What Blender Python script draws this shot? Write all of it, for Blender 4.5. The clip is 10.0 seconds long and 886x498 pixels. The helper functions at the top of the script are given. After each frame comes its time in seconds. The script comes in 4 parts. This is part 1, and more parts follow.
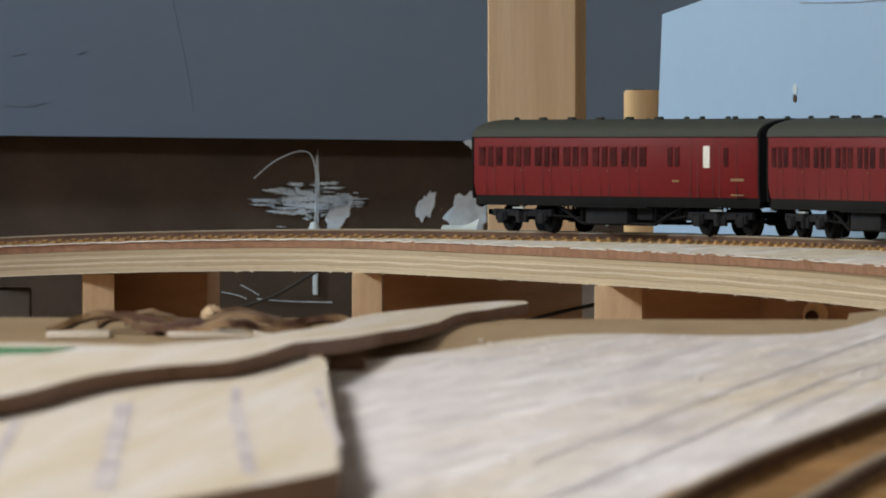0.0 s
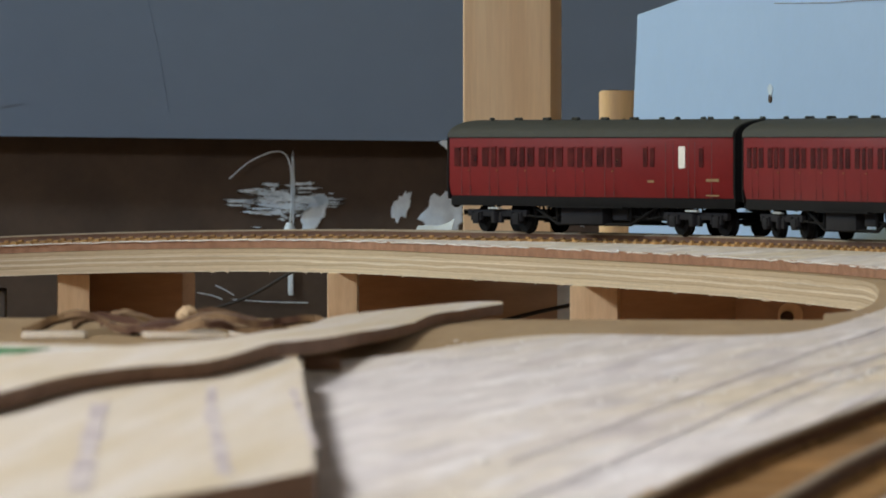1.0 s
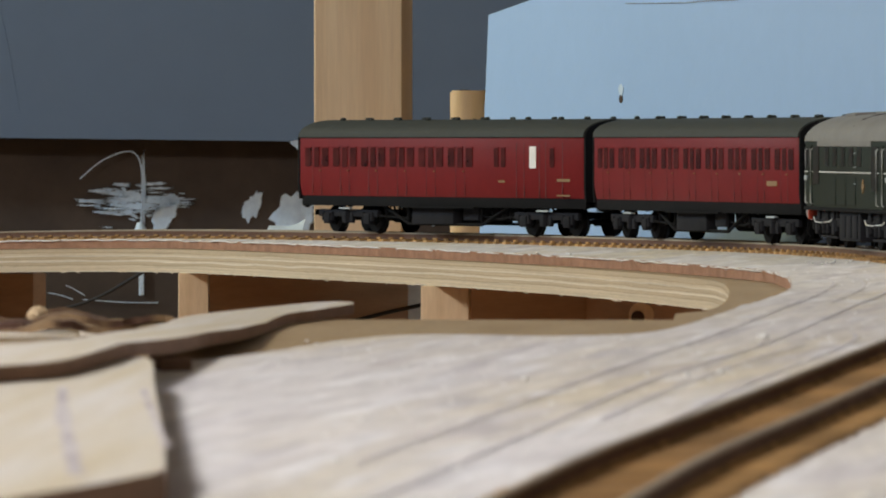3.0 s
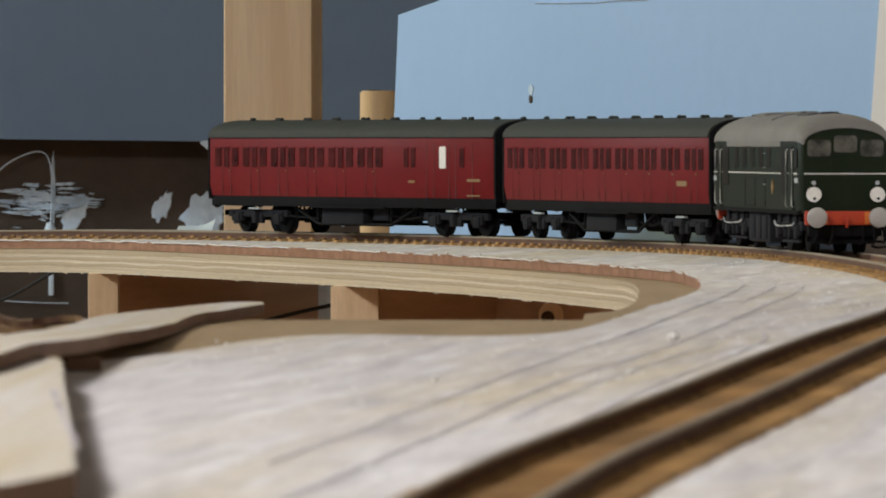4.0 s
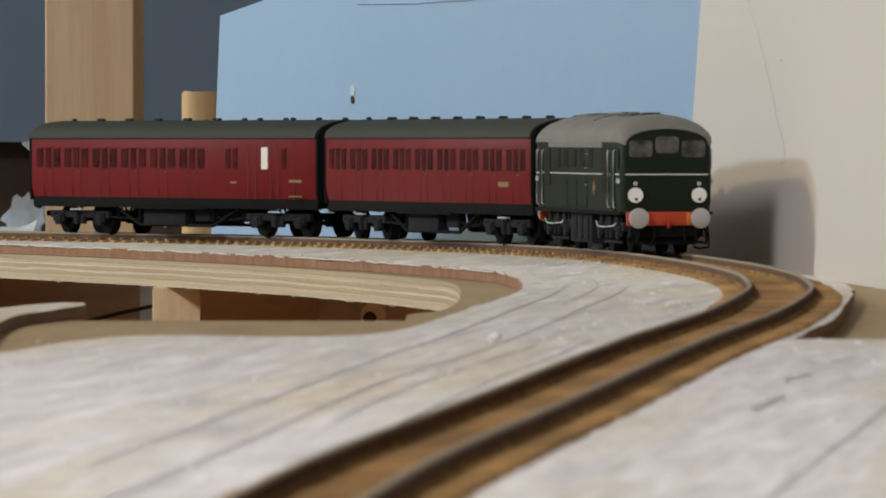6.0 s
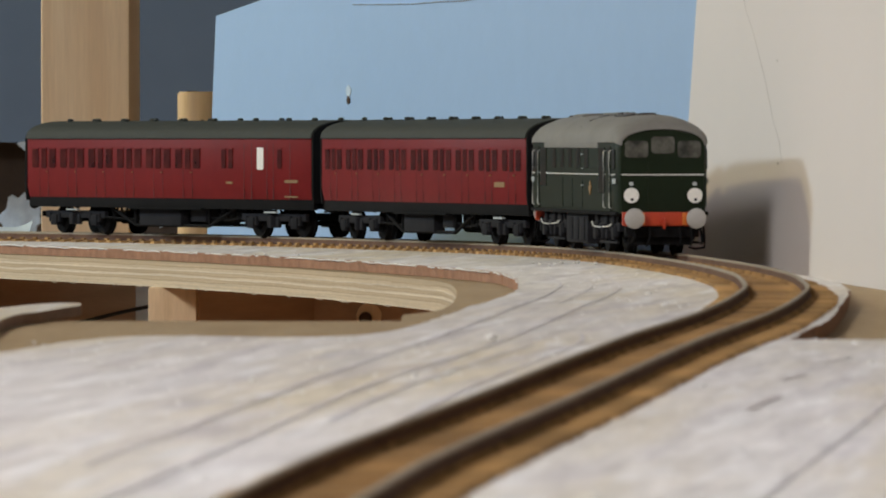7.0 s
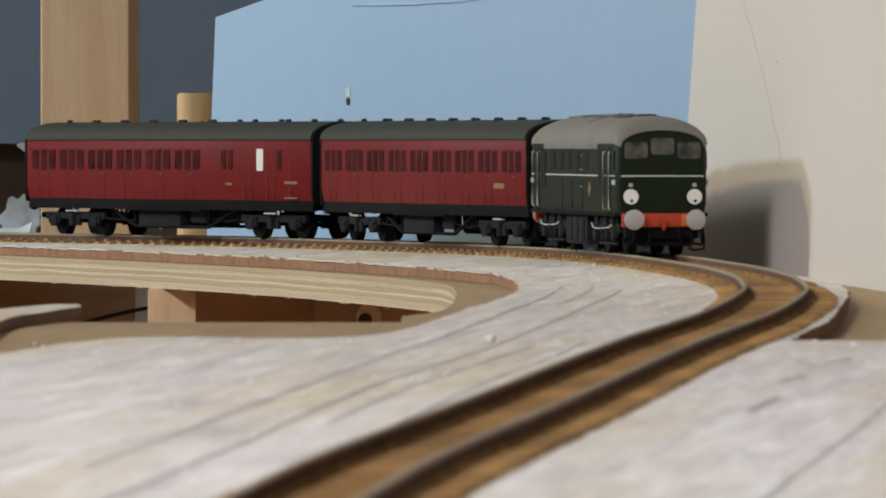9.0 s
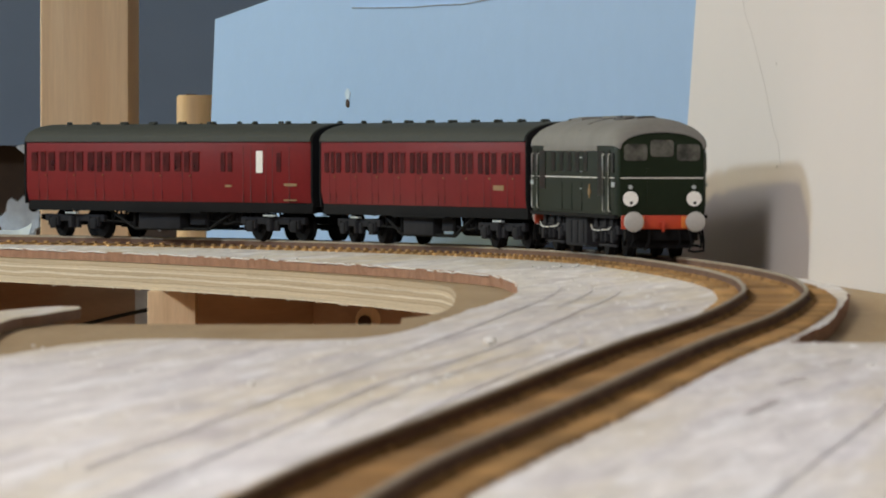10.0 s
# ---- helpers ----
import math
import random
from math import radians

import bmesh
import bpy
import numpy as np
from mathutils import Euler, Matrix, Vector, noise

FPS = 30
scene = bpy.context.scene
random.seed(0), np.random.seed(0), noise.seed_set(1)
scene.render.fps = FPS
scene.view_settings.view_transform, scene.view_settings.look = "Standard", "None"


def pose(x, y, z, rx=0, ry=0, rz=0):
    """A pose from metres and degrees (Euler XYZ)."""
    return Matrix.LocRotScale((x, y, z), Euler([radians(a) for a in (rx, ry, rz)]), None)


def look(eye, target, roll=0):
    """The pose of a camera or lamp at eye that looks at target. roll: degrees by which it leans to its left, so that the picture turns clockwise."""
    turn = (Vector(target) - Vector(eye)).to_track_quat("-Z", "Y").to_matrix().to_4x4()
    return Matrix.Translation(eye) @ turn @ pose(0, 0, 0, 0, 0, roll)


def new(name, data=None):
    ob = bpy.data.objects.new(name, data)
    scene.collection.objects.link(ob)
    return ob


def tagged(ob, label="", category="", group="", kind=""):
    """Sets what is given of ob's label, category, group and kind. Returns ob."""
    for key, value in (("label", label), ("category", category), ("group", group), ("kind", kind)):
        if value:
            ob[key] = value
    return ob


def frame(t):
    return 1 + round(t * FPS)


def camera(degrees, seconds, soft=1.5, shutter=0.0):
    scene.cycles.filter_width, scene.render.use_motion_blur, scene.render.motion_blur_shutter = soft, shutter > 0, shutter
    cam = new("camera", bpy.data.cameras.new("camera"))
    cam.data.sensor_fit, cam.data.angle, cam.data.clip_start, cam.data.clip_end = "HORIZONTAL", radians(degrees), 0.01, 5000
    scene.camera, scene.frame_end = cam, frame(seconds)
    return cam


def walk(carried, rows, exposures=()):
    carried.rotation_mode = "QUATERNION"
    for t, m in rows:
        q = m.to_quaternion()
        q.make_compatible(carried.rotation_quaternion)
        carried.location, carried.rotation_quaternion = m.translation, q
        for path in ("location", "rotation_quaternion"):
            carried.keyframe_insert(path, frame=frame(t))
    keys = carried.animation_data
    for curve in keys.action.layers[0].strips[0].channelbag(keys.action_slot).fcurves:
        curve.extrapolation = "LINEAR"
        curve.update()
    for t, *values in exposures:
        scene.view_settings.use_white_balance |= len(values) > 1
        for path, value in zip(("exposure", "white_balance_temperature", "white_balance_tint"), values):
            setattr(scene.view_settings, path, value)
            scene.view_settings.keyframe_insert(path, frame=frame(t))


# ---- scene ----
# A model railway on a board: lengths are given in millimetres and scaled by MM.
MM = 0.001
LENS = 2 * math.degrees(math.atan(784 / 12500))
cam = camera(LENS, 10.0, soft=1.9)
cam.data.dof.use_dof, cam.data.dof.focus_distance, cam.data.dof.aperture_fstop = True, 3.1, 118

# seconds, pan and tilt in minutes of arc from the last standing view
PATH = [(0.0, 217.3, -1.1), (0.5, 217.3, -0.4), (1.0, 205.3, -0.9), (1.5, 192.1, -0.8), (2.0, 172.9, -0.3), (2.5, 147.2, -0.3),
        (2.7, 141.5, -0.6), (3.8, 99.4, -1.1), (4.0, 88.9, -0.8), (4.5, 62.6, -0.8), (5.0, 32.8, -0.1), (5.5, 11.3, -0.6),
        (5.8, 4.5, -0.5), (6.4, 0.8, -0.4), (7.0, 0.2, -0.3), (7.5, 0.2, -0.3), (8.0, 0.1, 0.0), (8.5, 0.0, 0.0),
        (9.0, 0.0, 0.3), (9.5, 0.0, 0.9), (10.0, -0.2, 1.3)]
EYE = 40.5 * MM
walk(cam, [(t, pose(0, 0, EYE, 90 - 0.8617 + tilt / 60, 0, pan / 60)) for t, pan, tilt in PATH],
     exposures=[(0.0, 0.0), (3.8, -0.02), (5.5, -0.05), (7.5, -0.01), (9.0, 0.02), (10.0, 0.09)])

# ---- light: a window to the side, a ceiling lamp in the room ----
world = bpy.data.worlds.new("world")
scene.world = world
world.use_nodes = True
wn = world.node_tree.nodes
sky = wn.new("ShaderNodeTexSky")
sky.sky_type, sky.sun_disc, sky.sun_elevation, sky.sun_rotation = "NISHITA", False, radians(35), radians(-60)
world.node_tree.links.new(sky.outputs[0], wn["Background"].inputs[0])
wn["Background"].inputs[1].default_value = 0.1


def area(name, m, sx, sy, power, colour):
    lamp = bpy.data.lights.new(name, "AREA")
    lamp.shape, lamp.size, lamp.size_y, lamp.energy, lamp.color = "RECTANGLE", sx, sy, power, colour
    ob = new(name, lamp)
    ob.matrix_world = m
    return ob


area("window_light", look((-1.6, 3.73, 0.64), (0.05, 2.55, 0.03)), 0.13, 0.11, 14.5, (0.68, 0.86, 1.0))
area("window_light", look((-1.6, 3.73, 0.95), (0.05, 2.55, 0.03)), 0.13, 0.11, 13, (1.0, 0.82, 0.38))
area("ceiling_light", look((-0.97, 0.75, 1.2), (-0.1, 1.4, 0.0)), 0.65, 0.45, 34.5, (1.0, 0.975, 0.955))


# ---- materials ----
def material(name, colour, rough=0.6, metal=0.0, second=None, scale=40.0, mix=0.5, bump=0.0, bump_scale=None,
             stretch=(1, 1, 1), spec=0.5, random_shade=0.0, detail=6.0, coords="Object", coat=0.0, fine=0.12):
    """Base colour with a second tone by noise, fine grain and relief."""
    m = bpy.data.materials.new(name)
    m.use_nodes = True
    nodes, links = m.node_tree.nodes, m.node_tree.links
    b = nodes["Principled BSDF"]
    b.inputs["Roughness"].default_value, b.inputs["Metallic"].default_value = rough, metal
    b.inputs["Specular IOR Level"].default_value = spec
    b.inputs["Coat Weight"].default_value = coat
    tc, mp = nodes.new("ShaderNodeTexCoord"), nodes.new("ShaderNodeMapping")
    mp.inputs["Scale"].default_value = stretch
    links.new(tc.outputs[coords], mp.inputs[0])
    n1, n2 = nodes.new("ShaderNodeTexNoise"), nodes.new("ShaderNodeTexNoise")
    for n, s in ((n1, scale), (n2, scale * 9)):
        n.inputs["Scale"].default_value, n.inputs["Detail"].default_value = s, detail
        links.new(mp.outputs[0], n.inputs["Vector"])
    ramp = nodes.new("ShaderNodeValToRGB")
    ramp.color_ramp.elements[0].position, ramp.color_ramp.elements[1].position = 0.5 - mix / 2, 0.5 + mix / 2
    ramp.color_ramp.elements[0].color = (*colour, 1)
    ramp.color_ramp.elements[1].color = (*(second or [c * 0.82 for c in colour]), 1)
    links.new(n1.outputs["Fac"], ramp.inputs[0])
    grain = nodes.new("ShaderNodeMapRange")
    grain.inputs["To Min"].default_value, grain.inputs["To Max"].default_value = 1 - fine, 1 + fine
    links.new(n2.outputs["Fac"], grain.inputs["Value"])
    mul = nodes.new("ShaderNodeVectorMath")
    mul.operation = "SCALE"
    links.new(ramp.outputs[0], mul.inputs[0])
    links.new(grain.outputs[0], mul.inputs["Scale"])
    out = mul.outputs[0]
    if random_shade:
        info, r = nodes.new("ShaderNodeObjectInfo"), nodes.new("ShaderNodeMapRange")
        r.inputs["To Min"].default_value, r.inputs["To Max"].default_value = 1 - random_shade, 1 + random_shade
        links.new(info.outputs["Random"], r.inputs["Value"])
        m2 = nodes.new("ShaderNodeVectorMath")
        m2.operation = "SCALE"
        links.new(out, m2.inputs[0])
        links.new(r.outputs[0], m2.inputs["Scale"])
        out = m2.outputs[0]
    links.new(out, b.inputs["Base Color"])
    if bump:
        n3, bp = nodes.new("ShaderNodeTexNoise"), nodes.new("ShaderNodeBump")
        n3.inputs["Scale"].default_value, n3.inputs["Detail"].default_value = bump_scale or scale * 4, 5
        links.new(mp.outputs[0], n3.inputs["Vector"])
        bp.inputs["Strength"].default_value, bp.inputs["Distance"].default_value = bump, 0.0006
        links.new(n3.outputs["Fac"], bp.inputs["Height"])
        links.new(bp.outputs[0], b.inputs["Normal"])
    return m


def ply_edge_material():
    """Plywood edge: thin layers of pale and darker veneer one over the other, waving a little along their length."""
    m = material("plywood_edge", (0.62, 0.5, 0.34), 0.75, scale=30, bump=0.5, bump_scale=260)
    nodes, links = m.node_tree.nodes, m.node_tree.links
    uv, sep, add = nodes.new("ShaderNodeUVMap"), nodes.new("ShaderNodeSeparateXYZ"), nodes.new("ShaderNodeMath")
    links.new(uv.outputs[0], sep.inputs[0])

    def along(su, sv, a0, a1, detail=4):
        mp, n, r = nodes.new("ShaderNodeMapping"), nodes.new("ShaderNodeTexNoise"), nodes.new("ShaderNodeMapRange")
        mp.inputs["Scale"].default_value = (su, sv, 1)
        n.inputs["Scale"].default_value, n.inputs["Detail"].default_value = 1.0, detail
        links.new(uv.outputs[0], mp.inputs[0])
        links.new(mp.outputs[0], n.inputs["Vector"])
        for key, v in (("From Min", 0.28), ("From Max", 0.72), ("To Min", a0), ("To Max", a1)):
            r.inputs[key].default_value = v
        links.new(n.outputs["Fac"], r.inputs["Value"])
        return r.outputs[0]
    add.operation = "ADD"
    links.new(sep.outputs[1], add.inputs[0])
    links.new(along(1.6, 3.0, -0.035, 0.035, 6), add.inputs[1])
    ramp = nodes.new("ShaderNodeValToRGB")
    pale, warm, brown, white = (0.62, 0.515, 0.36, 1), (0.53, 0.42, 0.275, 1), (0.4, 0.3, 0.185, 1), (0.76, 0.69, 0.56, 1)
    layers = ((0.0, white), (0.05, pale), (0.27, pale), (0.29, brown), (0.32, warm), (0.42, warm), (0.44, white), (0.52, pale), (0.54, brown),
              (0.57, warm), (0.66, warm), (0.68, white), (0.73, pale), (0.8, pale), (0.82, brown), (0.86, warm), (1.0, warm))
    el = ramp.color_ramp.elements
    el[0].position, el[0].color = layers[0]
    el[1].position, el[1].color = layers[-1]
    for p, c in layers[1:-1]:
        el.new(p).color = c
    links.new(add.outputs[0], ramp.inputs[0])
    colour = ramp.outputs[0]
    for fac in (along(0.6, 14, 0.8, 1.12, 6), along(9, 40, 0.84, 1.1)):
        mul = nodes.new("ShaderNodeVectorMath")
        mul.operation = "SCALE"
        links.new(colour, mul.inputs[0])
        links.new(fac, mul.inputs["Scale"])
        colour = mul.outputs[0]
    links.new(colour, nodes["Principled BSDF"].inputs["Base Color"])
    return m


def board_material():
    """White emulsion brushed over board along the line: ochre patches where it is thin, brush streaks, specks of plaster."""
    m = material("painted_board", (0.77, 0.745, 0.765), 0.85, second=(0.7, 0.67, 0.63), scale=14, mix=0.35, bump=0.8, bump_scale=120, stretch=(1.0, 0.09, 1), fine=0.06)
    nodes, links = m.node_tree.nodes, m.node_tree.links
    nodes["Bump"].inputs["Distance"].default_value = 0.0011
    b = nodes["Principled BSDF"]
    colour = b.inputs["Base Color"].links[0].from_socket
    tc, turn = nodes.new("ShaderNodeTexCoord"), nodes.new("ShaderNodeMapping")
    turn.vector_type = "TEXTURE"
    turn.inputs["Rotation"].default_value = (0, 0, radians(-7.5))
    links.new(tc.outputs["Object"], turn.inputs[0])

    def brushed(sx, sy, lo, hi, a0, a1, detail=4):
        mp, n, r = nodes.new("ShaderNodeMapping"), nodes.new("ShaderNodeTexNoise"), nodes.new("ShaderNodeMapRange")
        mp.inputs["Scale"].default_value = (sx, sy, 1)
        n.inputs["Scale"].default_value, n.inputs["Detail"].default_value = 1.0, detail
        links.new(turn.outputs[0], mp.inputs[0])
        links.new(mp.outputs[0], n.inputs["Vector"])
        for key, v in (("From Min", lo), ("From Max", hi), ("To Min", a0), ("To Max", a1)):
            r.inputs[key].default_value = v
        links.new(n.outputs["Fac"], r.inputs["Value"])
        return r.outputs[0]

    def tint(colour, fac, tone):
        mix = nodes.new("ShaderNodeMix")
        mix.data_type = "RGBA"
        links.new(fac, mix.inputs[0])
        links.new(colour, mix.inputs[6])
        mix.inputs[7].default_value = (*tone, 1)
        return mix.outputs[2]
    colour = tint(colour, brushed(22, 2.4, 0.45, 0.64, 0.0, 0.8, 7), (0.68, 0.6, 0.45))
    colour = tint(colour, brushed(100, 8, 0.52, 0.68, 0.0, 0.6, 6), (0.5, 0.47, 0.5))
    colour = tint(colour, brushed(120, 11, 0.54, 0.64, 0.0, 0.7, 6), (0.87, 0.86, 0.88))
    for fac in (brushed(200, 15, 0.3, 0.7, 0.87, 1.08, 6), brushed(480, 40, 0.3, 0.7, 0.88, 1.08)):
        mul = nodes.new("ShaderNodeVectorMath")
        mul.operation = "SCALE"
        links.new(colour, mul.inputs[0])
        links.new(fac, mul.inputs["Scale"])
        colour = mul.outputs[0]
    links.new(colour, b.inputs["Base Color"])
    return m


M = {
    "white_board": board_material(),
    "cork": material("cork_edge", (0.41, 0.215, 0.13), 0.9, second=(0.24, 0.12, 0.068), scale=160, bump=0.8, bump_scale=500),
    "ply_top": material("plywood_face", (0.42, 0.31, 0.18), 0.75, second=(0.34, 0.24, 0.13), scale=9, bump=0.2, stretch=(6, 1, 1)),
    "ply_edge": ply_edge_material(),
    "pine": material("pine", (0.87, 0.69, 0.46), 0.6, second=(0.78, 0.58, 0.36), scale=14, mix=0.3, stretch=(9, 9, 0.4), bump=0.2),
    "pine_end": material("pine_block", (0.86, 0.67, 0.44), 0.7, second=(0.72, 0.52, 0.31), scale=26, mix=0.4, stretch=(6, 6, 0.7), bump=0.3),
    # darker copy of the pine, with shade under the board put into its colour
    "pine_dark": material("shaded_brown_pine", (0.5, 0.3, 0.165), 0.7, second=(0.34, 0.185, 0.095), scale=20, mix=0.5, stretch=(1, 1, 5), bump=0.2),
    "dowel": material("varnished_dowel", (0.74, 0.53, 0.3), 0.4, second=(0.66, 0.45, 0.22), scale=16, mix=0.4, stretch=(7, 7, 0.5), coat=0.3),
    "grey_wall": material("slate_grey_paint", fine=0.06, colour=(0.116, 0.168, 0.256), rough=0.6, second=(0.1, 0.147, 0.226), scale=6, mix=0.8, bump=0.3, bump_scale=120),
    "brown_wall": material("bare_brown_board", (0.085, 0.06, 0.043), 0.85, second=(0.045, 0.032, 0.024), scale=25, bump=0.6, bump_scale=150),
    "blue": material("pale_blue_paint", fine=0.03, colour=(0.325, 0.49, 0.745), rough=0.55, second=(0.305, 0.465, 0.71), scale=10, mix=0.8, bump=0.12, bump_scale=300),
    "cream": material("cream_board", fine=0.015, colour=(0.69, 0.65, 0.64), rough=0.7, second=(0.67, 0.63, 0.615), scale=3, mix=0.9, bump=0.03, bump_scale=300),
    "room": material("room_plaster", (0.55, 0.535, 0.51), 0.8, scale=3, bump=0.2),
    "floor": material("room_floor", (0.2, 0.15, 0.11), 0.7, scale=4),
    "paint": material("spilt_blue_paint", (0.72, 0.86, 0.97), 0.5, second=(0.56, 0.69, 0.82), scale=200, bump=0.6, bump_scale=600),
    "rail": material("rusty_rail_side", (0.2, 0.12, 0.085), 0.85, second=(0.125, 0.074, 0.055), scale=60, bump=0.3, spec=0.15),
    "rail_head": material("steel_rail_head", (0.36, 0.31, 0.24), 0.6, spec=0.2, metal=0.0, scale=80),
    "sleeper": material("brown_sleeper", (0.46, 0.275, 0.102), 0.85, second=(0.25, 0.14, 0.056), scale=90, random_shade=0.36, bump=0.4, bump_scale=400),
    "green": material("dark_green_livery", (0.0105, 0.0168, 0.0085), 0.5, spec=0.1, second=(0.013, 0.0205, 0.011), scale=50, bump=0.05),
    "loco_roof": material("grey_roof_paint", (0.21, 0.205, 0.195), 0.7, spec=0.25, second=(0.175, 0.17, 0.16), scale=40, bump=0.1),
    "roof_dark": material("dark_grille", (0.05, 0.045, 0.045), 0.7, scale=200),
    "coach_roof": material("dark_grey_roof", (0.042, 0.047, 0.042), 0.75, spec=0.15, second=(0.042, 0.046, 0.042), scale=40),
    "red": material("maroon_livery", (0.185, 0.0115, 0.0125), 0.45, spec=0.15, second=(0.155, 0.0095, 0.0105), scale=40, bump=0.05),
    "black": material("black_underframe", (0.011, 0.011, 0.012), 0.85, spec=0.06, second=(0.008, 0.008, 0.009), scale=90, bump=0.2),
    "bogie": material("grey_black_bogie", (0.021, 0.021, 0.025), 0.75, spec=0.07, second=(0.014, 0.014, 0.017), scale=90, bump=0.2),
    "cab_glass": material("cab_window", (0.11, 0.11, 0.095), 0.25, second=(0.025, 0.026, 0.022), scale=170, mix=0.3, spec=0.4),
    "coach_glass": material("coach_window", (0.04, 0.007, 0.008), 0.25, second=(0.1, 0.018, 0.018), scale=110, mix=0.3, spec=0.3),
    "white": material("white_paint", (0.75, 0.75, 0.72), 0.5, scale=60),
    "disc": material("white_disc", (0.9, 0.89, 0.86), 0.5, scale=60),
    "beam": material("red_buffer_beam", (0.4, 0.028, 0.012), 0.5, second=(0.5, 0.06, 0.015), scale=120),
    "orange": material("orange_lamp_housing", (0.8, 0.22, 0.04), 0.5, scale=120),
    "gold": material("gold_lettering", (0.26, 0.15, 0.05), 0.5, scale=120),
    "grey_tag": material("pale_grey_lettering", (0.45, 0.5, 0.52), 0.5, scale=120),
    "pencil": material("pencil_line", (0.55, 0.53, 0.57), 0.85, second=(0.8, 0.77, 0.77), scale=45, mix=0.3),
    "smudge": material("purple_smudge", (0.44, 0.39, 0.42), 0.85, second=(0.72, 0.68, 0.66), scale=70, mix=0.3),
    "card": material("cream_board_face", (0.73, 0.69, 0.64), 0.75, second=(0.63, 0.55, 0.4), scale=22, mix=0.35, stretch=(6.5, 0.22, 1), bump=0.3),
    "card_edge": material("dark_board_edge", (0.27, 0.155, 0.1), 0.85, second=(0.18, 0.1, 0.06), scale=60, bump=0.5),
    "bark": material("torn_brown_strip", (0.1, 0.05, 0.034), 0.9, second=(0.3, 0.2, 0.11), scale=60, mix=0.15, bump=0.6),
    "leaf_green": material("green_print", (0.08, 0.3, 0.12), 0.5, scale=60),
    "wire": material("black_wire", (0.012, 0.012, 0.012), 0.5, scale=60),
    "hole": material("dark_hole", (0.06, 0.03, 0.015), 0.9, scale=200),
}


# ---- building blocks ----
def mesh_of(bm, name, mats, smooth=False):
    me = bpy.data.meshes.new(name)
    bmesh.ops.recalc_face_normals(bm, faces=bm.faces)
    bm.to_mesh(me)
    bm.free()
    for m in (mats if isinstance(mats, (list, tuple)) else [mats]):
        me.materials.append(m)
    if smooth:
        for p in me.polygons:
            p.use_smooth = True
        me.set_sharp_from_angle(angle=radians(38))
    return me


def part(name, bm, mat, parent, label="", smooth=True):
    ob = new(name, mesh_of(bm, name, mat, smooth))
    ob.parent = parent
    if label:
        tagged(ob, label=label)
    return ob


def thing(name, bm, mat, label, category, group="", kind="", smooth=True):
    return tagged(new(name, mesh_of(bm, name, mat, smooth)), label, category, group, kind)


def base(name, m, label, category, group="", kind=""):
    ob = new(name)
    ob.empty_display_size = 0.02
    ob.matrix_world = m
    return tagged(ob, label, category, group, kind)


def box(bm, cx, cy, cz, sx, sy, sz, bevel=0.0, turn=0.0):
    """A box in millimetres about its centre, with worn edges."""
    m = Matrix.Translation(Vector((cx, cy, cz)) * MM) @ Matrix.Rotation(radians(turn), 4, "Z") @ Matrix.Diagonal((sx * MM, sy * MM, sz * MM, 1))
    r = bmesh.ops.create_cube(bm, size=1, matrix=m)
    if bevel:
        edges = list({e for v in r["verts"] for e in v.link_edges})
        bmesh.ops.bevel(bm, geom=edges, offset=bevel * MM, segments=2, affect="EDGES", profile=0.6)
    return bm


def rod(bm, a, b, r, r2=None, seg=16):
    """A round bar between two points, in millimetres."""
    a, b = Vector(a) * MM, Vector(b) * MM
    d = b - a
    m = Matrix.Translation((a + b) / 2) @ d.to_track_quat("Z", "Y").to_matrix().to_4x4()
    bmesh.ops.create_cone(bm, cap_ends=True, segments=seg, radius1=r * MM, radius2=(r if r2 is None else r2) * MM, depth=d.length, matrix=m)
    return bm


def tube(bm, pts, r, seg=8):
    """A bent round wire through points in millimetres."""
    pts = [Vector(p) * MM for p in pts]
    rings = []
    for i, p in enumerate(pts):
        d = (pts[min(i + 1, len(pts) - 1)] - pts[max(i - 1, 0)]).normalized()
        u = d.cross(Vector((0, 0, 1)))
        u = u.normalized() if u.length > 1e-6 else Vector((1, 0, 0))
        w = d.cross(u)
        rings.append([bm.verts.new(p + (u * math.cos(k * math.tau / seg) + w * math.sin(k * math.tau / seg)) * r * MM) for k in range(seg)])
    for a, b in zip(rings, rings[1:]):
        for k in range(seg):
            bm.faces.new((a[k], a[(k + 1) % seg], b[(k + 1) % seg], b[k]))
    bm.faces.new(rings[0])
    bm.faces.new(rings[-1])
    return bm


def loft(bm, sections, caps=True):
    """Skin between closed rings of points in millimetres."""
    rings = [[bm.verts.new(Vector(p) * MM) for p in s] for s in sections]
    for a, b in zip(rings, rings[1:]):
        n = len(a)
        for k in range(n):
            bm.faces.new((a[k], a[(k + 1) % n], b[(k + 1) % n], b[k]))
    if caps:
        bm.faces.new(rings[0])
        bm.faces.new(rings[-1])
    return bm


